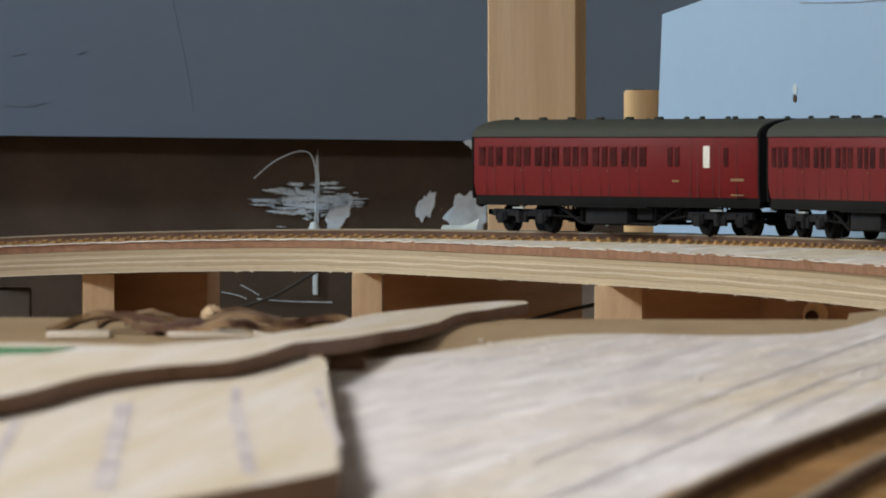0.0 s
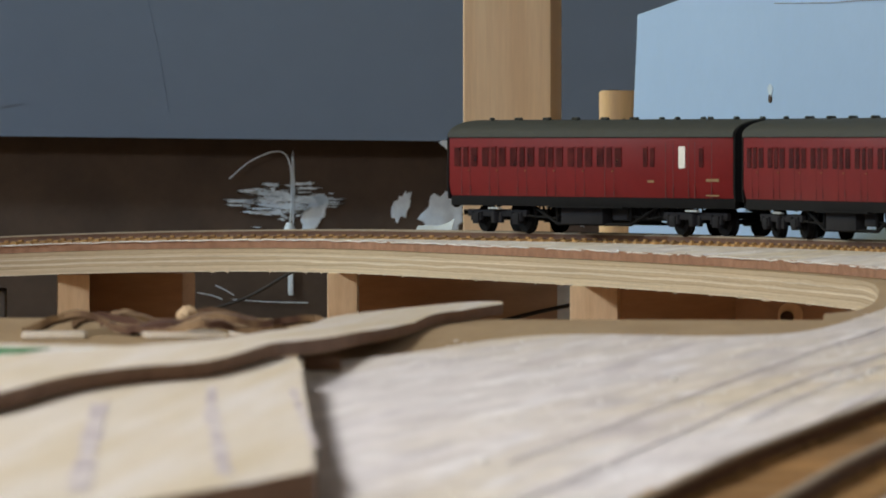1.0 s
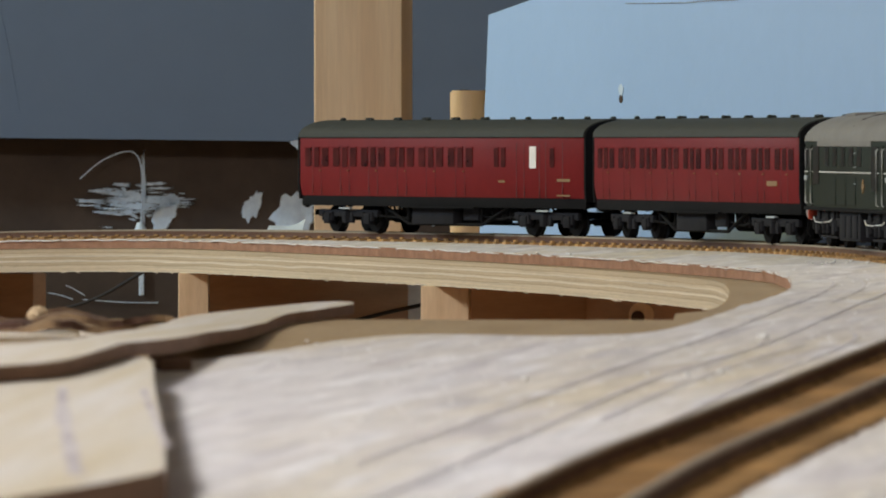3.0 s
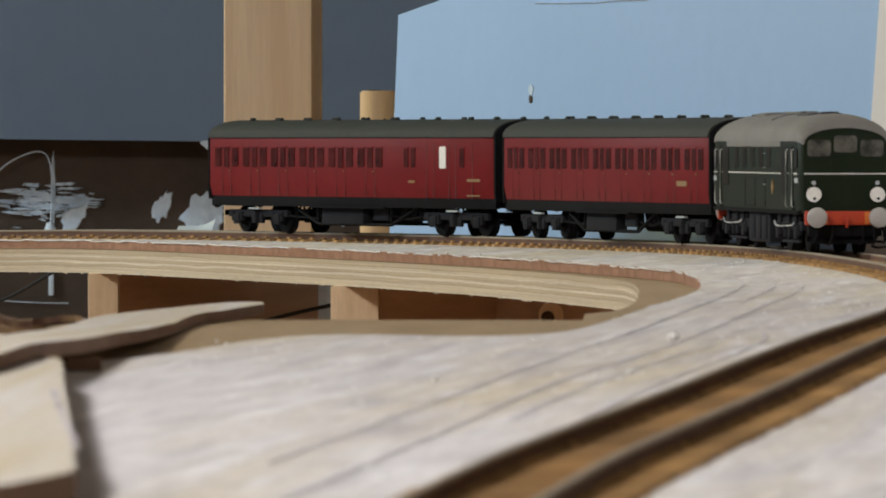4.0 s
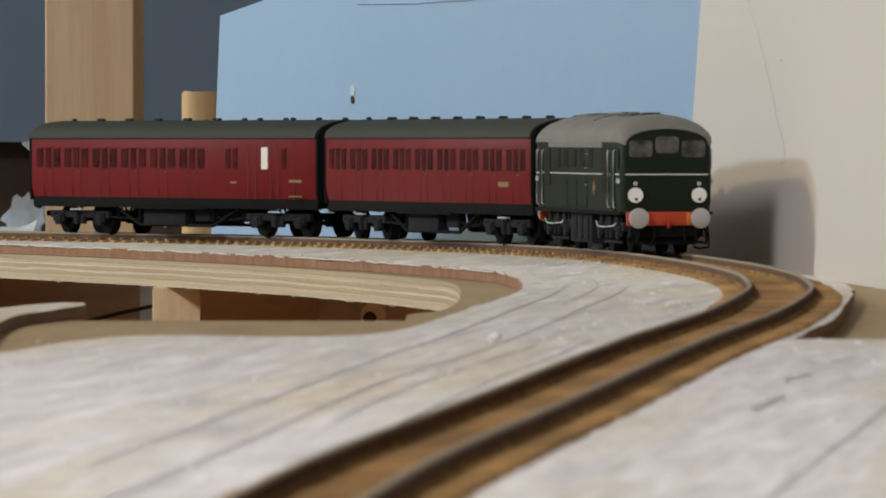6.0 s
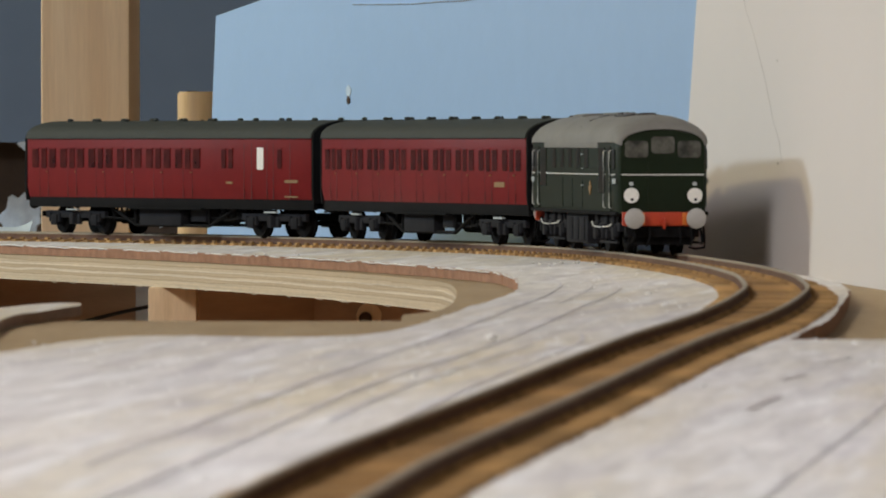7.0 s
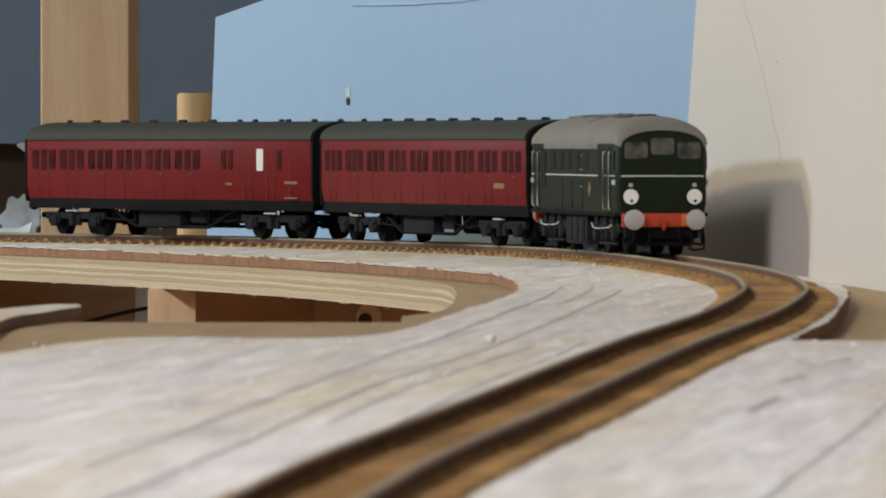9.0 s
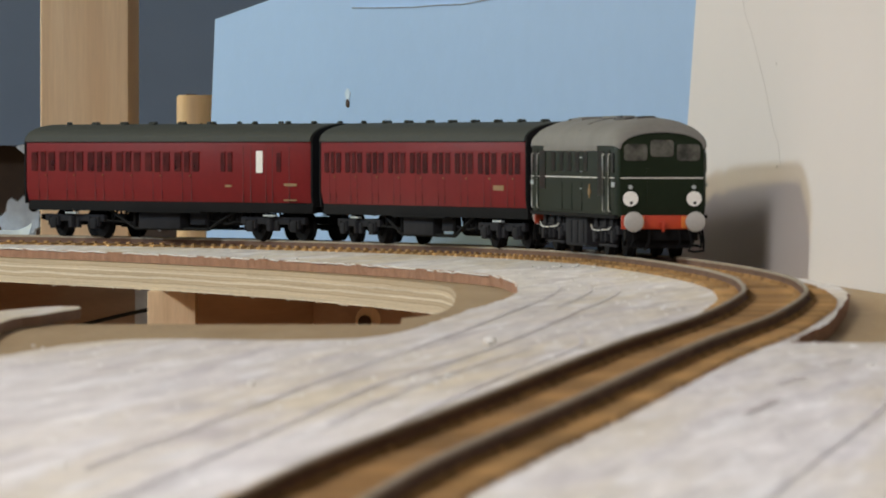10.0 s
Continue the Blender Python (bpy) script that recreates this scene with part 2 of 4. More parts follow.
def spline(points, step):
    """A smooth line through a few control points, cut into even steps."""
    p = np.array(points, float)
    p = np.vstack([2 * p[0] - p[1], p, 2 * p[-1] - p[-2]])
    out = []
    for i in range(1, len(p) - 2):
        a, b, c, d = p[i - 1], p[i], p[i + 1], p[i + 2]
        for t in np.linspace(0, 1, 24, endpoint=False):
            out.append(0.5 * (2 * b + (c - a) * t + (2 * a - 5 * b + 4 * c - d) * t * t + (3 * b - a - 3 * c + d) * t ** 3))
    out.append(p[-2])
    out = np.array(out)
    run = np.concatenate([[0], np.cumsum(np.linalg.norm(np.diff(out, axis=0), axis=1))])
    n = max(2, int(run[-1] / step) + 1)
    at = np.linspace(0, run[-1], n)
    return np.stack([np.interp(at, run, out[:, k]) for k in range(out.shape[1])], 1)


def level(x, y):
    """Height of the running surface in millimetres: the board falls a little towards the front and at the far end of the line."""
    front = 0.006 * max(0.0, 1917 - y)
    far = 5.7 * (max(0.0, -200 - x) / 220) ** 2 * min(1.0, max(0.0, (y - 2300) / 400))
    return -front - min(far, 14)


def sheet(name, outline, top, thick, mats, holes=(), parent=None, cell=60, ragged=0.0):
    """A sheet of board cut to an outline in plan, following the level of the ground."""
    bm = bmesh.new()
    edges = []
    for loop in (outline, *holes):
        vs = [bm.verts.new((x * MM, y * MM, 0)) for x, y in loop]
        edges += [bm.edges.new((vs[i], vs[(i + 1) % len(vs)])) for i in range(len(vs))]
    bmesh.ops.triangle_fill(bm, use_beauty=True, edges=edges)
    xs, ys = [p[0] for p in outline], [p[1] for p in outline]
    for axis, lo, hi in ((0, min(xs), max(xs)), (1, min(ys), max(ys))):
        c = lo + cell
        while c < hi:
            co, no = [0, 0, 0], [0, 0, 0]
            co[axis], no[axis] = c * MM, 1
            bmesh.ops.bisect_plane(bm, geom=bm.verts[:] + bm.edges[:] + bm.faces[:], dist=1e-7, plane_co=co, plane_no=no)
            c += cell
    uv = bm.loops.layers.uv.new("UVMap")
    rim = [e for e in bm.edges if len(e.link_faces) == 1]
    tops = list(bm.faces)
    low = {}
    for v in list(bm.verts):
        low[v] = bm.verts.new(v.co)
    for f in tops:
        bm.faces.new([low[v] for v in reversed(f.verts)]).material_index = 0
    for e in rim:
        a, b = e.verts
        f = bm.faces.new((a, b, low[b], low[a]))
        f.material_index = 1
        for lp in f.loops:
            v = lp.vert
            run = (v.co.x - 0.6 * v.co.y) * 1000 / 60
            lp[uv].uv = (run, 1.0 if v in low else 0.0)
    for v, w in low.items():
        x, y = v.co.x / MM, v.co.y / MM
        j = ragged * noise.noise(Vector((x * 0.35, y * 0.35, 3.0)))
        z = level(x, y)
        v.co.x += j * MM
        v.co.z = (z + top) * MM
        w.co.z = (z + top - thick) * MM
    if parent is not None:
        return part(name, bm, mats, parent, smooth=False)
    return new(name, mesh_of(bm, name, mats))


def ribbon(bm, pts, width, z, wobble=0.0):
    """A drawn line lying on the board."""
    pts = np.array(pts)
    d = np.gradient(pts, axis=0)
    d /= np.linalg.norm(d, axis=1)[:, None]
    prev = None
    for i, (p, q) in enumerate(zip(pts, d)):
        w = width * (1 + wobble * noise.noise(Vector((i * 0.37, width, z)))) / 2
        pair = [bm.verts.new(((p[0] + s * w * q[1]) * MM, (p[1] - s * w * q[0]) * MM, (level(p[0], p[1]) + z) * MM)) for s in (-1, 1)]
        if prev:
            bm.faces.new((prev[0], prev[1], pair[1], pair[0]))
        prev = pair
    return bm


# ---- the line: centre of the track in plan ----
LINE = spline([(-41, 690), (-20, 923), (-9, 1045), (14, 1245), (47, 1541), (73, 1747), (91.5, 1950), (98, 2120), (98, 2230), (92.5, 2370), (76.5, 2570),
               (55, 2715), (20, 2840), (-31, 2960), (-90, 3070), (-150, 3150), (-228, 3230), (-320, 3305), (-430, 3375), (-640, 3480)], 2.0)
for _ in range(60):
    LINE[1:-1] = (LINE[:-2] + 2 * LINE[1:-1] + LINE[2:]) / 4
RUN = np.concatenate([[0], np.cumsum(np.linalg.norm(np.diff(LINE, axis=0), axis=1))])


def on_line(s, side=0.0):
    """Place and heading on the track at a run of s millimetres; heading points towards the start of the line."""
    x, y = np.interp(s, RUN, LINE[:, 0]), np.interp(s, RUN, LINE[:, 1])
    x2, y2 = np.interp(s - 2, RUN, LINE[:, 0]), np.interp(s - 2, RUN, LINE[:, 1])
    x1, y1 = np.interp(s + 2, RUN, LINE[:, 0]), np.interp(s + 2, RUN, LINE[:, 1])
    a = math.atan2(y2 - y1, x2 - x1)
    return x - side * math.sin(a), y + side * math.cos(a), a


# ---- the room ----
def room():
    def slab(name, x0, x1, y0, y1, z0, z1, mat, label, cat):
        bm = box(bmesh.new(), (x0 + x1) / 2, (y0 + y1) / 2, (z0 + z1) / 2, x1 - x0, y1 - y0, z1 - z0)
        return thing(name, bm, mat, label, cat, kind="structure", smooth=False)
    slab("floor", -1400, 1900, -1700, 4300, -1100, -1050, M["floor"], "dark floor of the room under the layout", "floor")
    slab("ceiling", -1400, 1900, -1700, 4300, 1300, 1350, M["room"], "plain pale ceiling of the room", "ceiling")
    slab("wall_south", -1400, 1900, -1700, -1650, -1050, 1300, M["room"], "plain pale plaster wall behind the camera", "wall")
    slab("wall_east", 1800, 1900, -1650, 4200, -1050, 1300, M["room"], "plain pale plaster side wall", "wall")
    slab("wall_north", -1400, 1900, 4200, 4300, -1050, 1300, M["brown_wall"], "dark bare brown wall with spilt blue paint", "wall")
    # the unseen side wall; its window opening is placed to keep side light off the foreground
    y0, y1, z0, z1 = 3390, 3990, 350, 1110
    slab("wall_west", -1400, -1300, -1650, y0, -1050, 1300, M["room"], "plain pale plaster wall beside the unseen window", "wall")
    slab("wall_west", -1400, -1300, y1, 4200, -1050, 1300, M["room"], "plain pale plaster wall beside the unseen window", "wall")
    slab("wall_west", -1400, -1300, y0, y1, -1050, z0, M["room"], "plain pale plaster wall under the window", "wall")
    slab("wall_west", -1400, -1300, y0, y1, z1, 1300, M["room"], "plain pale plaster wall over the window", "wall")
    lamp = base("ceiling_lamp", pose(-0.97, 0.75, 1.3), "white square ceiling lamp over the layout", "lamp")
    part("housing", box(bmesh.new(), 0, 0, -20, 420, 420, 40, bevel=4), M["white"], lamp)
    w = base("window_1", pose(-1.35, 3.69, 0.73), "unseen white framed two-pane window, its near jamb keeping light off the foreground", "window", kind="structure")
    for n, y, z, sy, sz in (("jamb", -290, 0, 20, 760), ("jamb", 290, 0, 20, 760), ("sill", 0, -370, 560, 20), ("head", 0, 370, 560, 20), ("transom", 0, -15, 560, 30)):
        part(n, box(bmesh.new(), 0, y, z, 60, sy, sz, bevel=2), M["white"], w)


room()


def backboards():
    """The boards that stand behind the line."""
    # slate grey board, hung in front of the bare wall, its lower edge a little out of level
    bm = bmesh.new()
    front = [(-1280, 40.5 + 11.5), (400, 40.5 - 7.5), (400, 700), (-1280, 700)]
    loft(bm, [[(x, 4168, z) for x, z in front], [(x, 4185, z) for x, z in front]])
    g = thing("grey_board", bm, M["grey_wall"], "slate grey painted board hung on the wall", "board", smooth=False)
    part("batten", box(bmesh.new(), -400, 4192, 620, 1500, 14.5, 40, bevel=2), M["pine"], g)
    drip = bmesh.new()
    loft(drip, [[(5 * math.cos(a) * k + DRIP[0], 4168 - 1.5 * (1 - j) * (1 + math.sin(a)), 39.5 - 4 * j + 1.5 * math.sin(a) * k) for a in np.linspace(0, math.tau, 14, endpoint=False)]
                for j, k in ((0, 1.0), (0.25, 0.8), (0.5, 0.5), (1, 0.12))])
    part("paint_drip", drip, M["paint"], g, "drip of pale blue paint")
    for x, z, w, r in ((-512, 62, 13, 0), (-480, 93, 4, 1), (-517, 92, 5, 2), (-437, 71, 2, 3)):
        b = bmesh.new()
        loft(b, [[(x + w * math.cos(a), 4167.8 - dep, z + (1.0 + 0.5 * math.sin(r + 3 * a)) * math.sin(a) + 0.05 * w * math.cos(a))
                  for a in np.linspace(0, math.tau, 16, endpoint=False)] for dep in (0, 0.3)])
        part("paint_blister", b, M["grey_wall"], g)
    part("crease", tube(bmesh.new(), [(x, 4168.2, z) for x, z in ((-430, 155), (-425, 126), (-418, 94), (-412, 58))], 0.45, 8), M["grey_wall"], g)

    # upright timber post
    bm = box(bmesh.new(), 0, 0, 170.5, 44, 44, 519, bevel=2.0)
    post = thing("timber_post", bm, M["pine"], "square planed pine post standing behind the track", "post")
    post.matrix_world = pose(-174.7 * MM, 3500 * MM, 0, 0, 0, -4.5)
    for z, sx, sz in ((37, 21, 5.0), (33, 16, 2.5)):
        b = bmesh.new()
        loft(b, [[(sx * math.cos(a), -22.25 - dep, z + sz * math.sin(a) + 1.6 * math.cos(2 * a)) for a in np.linspace(0, math.tau, 18, endpoint=False)] for dep in (0, 0.25)])
        part("knot", b, M["knot"], post, "brown knot in the pine")

    # round dowel
    bm = bmesh.new()
    rod(bm, (0, 0, -89), (0, 0, 65), 9.4, seg=32)
    bmesh.ops.bevel(bm, geom=[e for e in bm.edges if len(e.link_faces) == 2 and e.calc_face_angle(0) > 1], offset=0.8 * MM, segments=2, affect="EDGES")
    dowel = thing("dowel_post", bm, M["dowel"], "short varnished round wooden dowel post", "post")
    dowel.matrix_world = pose(-119.9 * MM, 3435 * MM, 0)
    b = bmesh.new()
    rod(b, (2.9, -9.4, 50.5), (2.9, -6, 50.5), 0.9, seg=12)
    part("screw_hole", b, M["hole"], dowel)
    part("saw_mark", box(bmesh.new(), -2, -6.4, 65.1, 5, 2, 0.5, turn=10), M["hole"], dowel)

    # pale blue boards: a lower one behind, a second one overlapping it
    def upright(name, a, b, zs, thick, mat, label, cat, lean=(0.0, 0.0), tilt=0.0):
        a, b = Vector((*a, 0)), Vector((*b, 0))
        d = (b - a).normalized()
        n = Vector((d.y, -d.x, 0))
        prof = [a + (b - a) * f + d * z * (lean[0] + (lean[1] - lean[0]) * f) + Vector((tilt * z, 0, z)) for f, z in zs]
        bm = bmesh.new()
        loft(bm, [[p for p in prof], [p - n * thick for p in prof]])
        return thing(name, bm, mat, label, cat, smooth=False)
    a, c = BLUE_A, CORNER
    upright("blue_board", a, c, [(-0.03, -89), (1.07, -89), (1.07, 330), (0.45, 330), (0.30, 129), (0.165, 110), (0.0, 100.5)], 3.0, M["blue"],
            "pale blue painted hardboard with a cut corner", "board", lean=(0.035, 0.06))
    front = upright("blue_board", (a[0] + (c[0] - a[0]) * 0.331 - 1.2, a[1] + (c[1] - a[1]) * 0.331 - 3), (c[0] - 1, c[1] - 3),
                    [(0, -89), (1.065, -89), (1.065, 108), (0.62, 105), (0.5, 103.5), (0.38, 101.4), (0.3, 101.8), (0.22, 101.2), (0.12, 102), (0.0, 102.3)], 2.6, M["blue"],
                    "pale blue painted hardboard screwed over another board", "board", lean=(0.0, 0.02))
    d = (Vector(c) - Vector(a)).normalized()
    n = Vector((d.y, -d.x))
    p0 = Vector((a[0] + (c[0] - a[0]) * 0.331 - 1.2, a[1] + (c[1] - a[1]) * 0.331 - 3))
    run = (Vector((c[0] - 1, c[1] - 3)) - p0)
    top = [(p0.x + run.x * f + n.x * 0.1, p0.y + run.y * f + n.y * 0.1, z + 0.2 * math.sin(40 * f)) for f, z in ((0.02, 102.3), (0.12, 102), (0.22, 101.2), (0.3, 101.8), (0.38, 101.4), (0.5, 103.5))]
    part("torn_edge", tube(bmesh.new(), top, 0.3, 6), M["bare_edge"], front, "bare torn upper edge of the hardboard")
    for z in (59.5, 10.5):
        p = Vector(a) + (Vector(c) - Vector(a)) * 0.331
        q = Vector((p.x - 1.2, p.y - 3)) + d * 2.0
        b = bmesh.new()
        rod(b, (q.x + n.x * 0.5, q.y + n.y * 0.5, z), (q.x - n.x * 2, q.y - n.y * 2, z), 1.9, seg=14)
        part("screw_hole", b, M["hole"], front)
        b = bmesh.new()
        ring = [(q.x + n.x * 0.35 + d.x * 3.4 * math.cos(t) * (0.8 + 0.3 * math.sin(3 * t)), q.y + n.y * 0.35 + d.y * 3.4 * math.cos(t) * (0.8 + 0.3 * math.sin(3 * t)),
                 z + 3.2 + 3.6 * math.sin(t)) for t in np.linspace(0, math.tau, 14, endpoint=False)]
        loft(b, [ring, [(x - n.x * 0.5, y - n.y * 0.5, zz) for x, y, zz in ring]])
        part("paint_chip", b, M["chip"], front, "lighter chipped paint round the screw hole")

    # cream board along the side
    w = upright("cream_board", CORNER, CREAM_END, [(-0.02, -89), (1, -89), (1, 330), (-0.02, 330)], 4.0, M["cream"],
                "cream painted board with a fine hairline crack", "board", tilt=0.045)
    e = (Vector(CREAM_END) - Vector(CORNER)).normalized()
    m = Vector((e.y, -e.x))

    def on_wall(f, z, out=0.15):
        q = Vector(CORNER) + (Vector(CREAM_END) - Vector(CORNER)) * f + m * out
        return (q.x + 0.045 * z, q.y, z)
    pts = [(0.1955, 97.0), (0.2094, 89.7), (0.2343, 82.4), (0.2474, 76.7), (0.2626, 71.1), (0.2805, 63.5), (0.2959, 56.5), (0.3141, 47.6), (0.3332, 41.2), (0.3447, 32.7)]
    tube_pts = [on_wall(f, z) for f, z in pts]
    part("crack", tube(bmesh.new(), tube_pts, 0.05, 6), M["crack"], w, "hairline crack in the paint")
    for f, z, r in ((0.3323, 32.7, 0.6), (0.3157, 70.6, 0.4)):
        b = bmesh.new()
        rod(b, on_wall(f, z, 0.2), on_wall(f, z, -1), r, seg=10)
        part("pin_hole", b, M["crack"], w)


BLUE_A, CORNER, CREAM_END = (-109.5, 3365), (94, 2840), (176, 2090)
DRIP = (-246.5, 0)
M["bare_edge"] = material("bare_hardboard", (0.3, 0.36, 0.44), 0.9, second=(0.2, 0.2, 0.21), scale=120)
M["knot"] = material("knot", (0.38, 0.2, 0.09), 0.6, second=(0.5, 0.29, 0.14), scale=60, mix=0.5, stretch=(1, 1, 5))
M["chip"] = material("chipped_paint", (0.55, 0.66, 0.76), 0.7, second=(0.4, 0.52, 0.66), scale=200)
M["crack"] = material("crack_grey", (0.42, 0.39, 0.37), 0.9, scale=100)
backboards()


def splash(cx, cz, w, h, seed, streaks=0):
    """Spilt paint on the wall: one blot, or many brushed streaks, with uneven edges."""
    rng = random.Random(seed)

    def blob(x, z, a, b, rough, lean=0.0, out=0.0):
        ring = []
        for t in np.linspace(0, math.tau, 40, endpoint=False):
            k = 1 + rough * noise.noise(Vector((math.cos(t) * 2.4 + seed, math.sin(t) * 2.4, x * 0.1))) + 0.6 * rough * noise.noise(Vector((math.cos(t) * 11, math.sin(t) * 11, seed)))
            ring.append((x + a * k * math.cos(t) + lean * b * k * math.sin(t), z + b * k * math.sin(t)))
        return loft(bmesh.new(), [[(p, 4199.9, q) for p, q in ring], [(x + (p - x) * 0.92, 4199.2 - out, z + (q - z) * 0.92) for p, q in ring]])
    label, cat, group = "splash of pale blue paint dried on the brown wall", "paint splash", "spilt paint on the wall"
    if not streaks:
        return thing("paint_splash", blob(cx, cz, w / 2, h / 2, 0.4, lean=0.3 if h < 40 else 0.0), M["paint"], label, cat, group)
    t = base("paint_splash", Matrix(), "brushed streaks of pale blue paint dried on the brown wall", cat, group)
    for i in range(streaks):
        x = max(-0.6, min(0.6, rng.gauss(0.05, 0.27)))
        part("paint_streak", blob(cx + x * w, cz + rng.gauss(0, h * 0.15) + 0.1 * h * x, rng.uniform(0.03, 0.16) * w, rng.uniform(0.008, 0.034) * h * (1.3 - abs(x)), 1.1, out=0.03 * i), M["paint"], t)
    return t


def wall_paint():
    for cx, cz, w, h, sd, st in ((-348, 4, 50, 30, 5, 120), (-276, 1, 10, 18, 2, 0), (-250, -3, 24, 30, 3, 0), (-166, 0, 16, 26, 9, 30), (-328, -3, 13, 24, 7, 0), (-341, 12, 2.6, 44, 4, 0)):
        splash(cx, cz, w, h, sd, st)
    bm = tube(bmesh.new(), [(x, 4190, z) for x, z in spline([(-378, 18), (-366, 28), (-352, 34), (-344, 32), (-341, 20), (-341, 2), (-342, -12)], 2.0)], 0.45)
    thing("hanging_cord", bm, M["paint"], "thin paint-covered cord hanging in a loop", "cord")
    bm = bmesh.new()
    rod(bm, (-342, 4190, -8), (-342, 4190, -20), 2.0, 6.5, seg=18)
    rod(bm, (-342, 4190, -20), (-342, 4190, -24), 6.5, 6.0, seg=18)
    thing("cord_weight", bm, M["paint"], "pale blue paint-covered cone at the end of the cord", "weight")
    bm = bmesh.new()
    box(bm, -342, 4198.5, -44, 3.2, 2, 15, bevel=0.8)
    thing("paint_run", bm, M["paint"], "run of pale blue paint on the wall below the track", "paint splash")
    for i, pts in enumerate(([(-387, -45.7), (-382, -48), (-376, -51.6)], [(-377, -54), (-356, -55.5), (-332, -56)], [(-398, -50), (-390, -51.5), (-383, -54)])):
        bm = tube(bmesh.new(), [(x, 4198.5, z) for x, z in spline(pts, 3.0)], 0.28)
        thing("scratch", bm, M["paint"], "thin pale scratch on the dark wall", "scratch", "scratches on the wall")


wall_paint()


# ---- the layout boards ----
SHEET_IN = [(-640, 3455), (-425, 3352), (-320, 3275), (-250, 3198), (-185, 3060), (-112, 2885), (-39, 2674), (12, 2460), (22, 2347), (23.5, 2234), (20, 2083),
            (2.4, 1857), (-13, 1712), (-32, 1667), (-78, 1668), (-110, 1515), (-165, 1440), (-320, 1400)]
SHEET_OUT = [(81, 1652), (99, 1809), (114, 2000), (123, 2150), (124, 2280), (115, 2420), (100, 2560), (74, 2685), (38, 2815), (-10, 2930), (-68, 3045), (-130, 3145),
             (-210, 3240), (-305, 3325), (-420, 3410), (-640, 3520)]
HOLE = [(-640, 3440), (-425, 3347), (-320, 3270), (-251, 3192), (-187, 3055), (-114, 2880), (-70, 2752), (-46, 2668), (-18, 2550), (0, 2450), (4, 2340), (4, 2229),
        (2.5, 2130), (-2, 2040), (-10.5, 1995)]


def layout():
    inner, outer = spline(SHEET_IN, 12), spline(SHEET_OUT, 12)
    ring = list(map(tuple, inner)) + [(-320, 560), (260, 560), (260, 1640), (100, 1650)] + list(map(tuple, outer))
    top = sheet("track_base", ring, -4, 4, [M["white_board"], M["cork"]], ragged=1.4)
    tagged(top, "white painted underlay sheet with a torn cork-brown edge", "underlay")
    rim = [(x + 0.5 * noise.noise(Vector((x * 0.3, y * 0.3, 1.0))), y - 0.3, level(x, y) - 4.35 + 0.45 * noise.noise(Vector((x * 0.12, y * 0.12, 7.0)))) for x, y in spline(SHEET_IN, 4) if y > 2250]
    part("painted_rim", tube(bmesh.new(), rim, 0.3, 6), M["lump"], top, "ragged white paint along the edge")
    hole = list(map(tuple, spline(HOLE, 12))) + [(-11.5, 1992), (-11.5, 1922), (-60, 1922), (-250, 1935), (-640, 1940)]
    # the hole runs out to the side, so that the board is one sheet shaped like a bay
    ring = [(-640, 500), (300, 500), (300, 2080), (160, 2100), (133, 2500), (92, 2820), (30, 2960), (-60, 3110), (-140, 3215), (-225, 3300), (-320, 3380), (-440, 3460), (-640, 3560)] + hole
    ply = sheet("layout_board", ring, -8.2, 10.5, [M["ply_top"], M["ply_edge"]])
    tagged(ply, "bare plywood baseboard with a curved cut-out and layered edge", "baseboard")
    rng, rim = random.Random(4), spline(HOLE, 3)
    for i in range(70):
        x, y = rim[int(rng.uniform(0.22, 0.97) * len(rim))]
        z, d, h = level(x, y) - 18.6, rng.uniform(0.6, 3.2), rng.uniform(0.2, 0.9)
        ring = [(x - d, y - 0.15, z + 0.25), (x + d, y - 0.15, z + 0.25), (x + d * rng.uniform(-0.3, 1.2), y - 0.4, z - h)]
        part("splinter", loft(bmesh.new(), [ring, [(p, q + 0.3, r) for p, q, r in ring]]), M["splinter"], ply, smooth=False)


M["lump"] = material("white_filler", (0.86, 0.85, 0.84), 0.6, scale=90)
M["splinter"] = material("pale_splinter", (0.76, 0.68, 0.54), 0.8, scale=200)
layout()


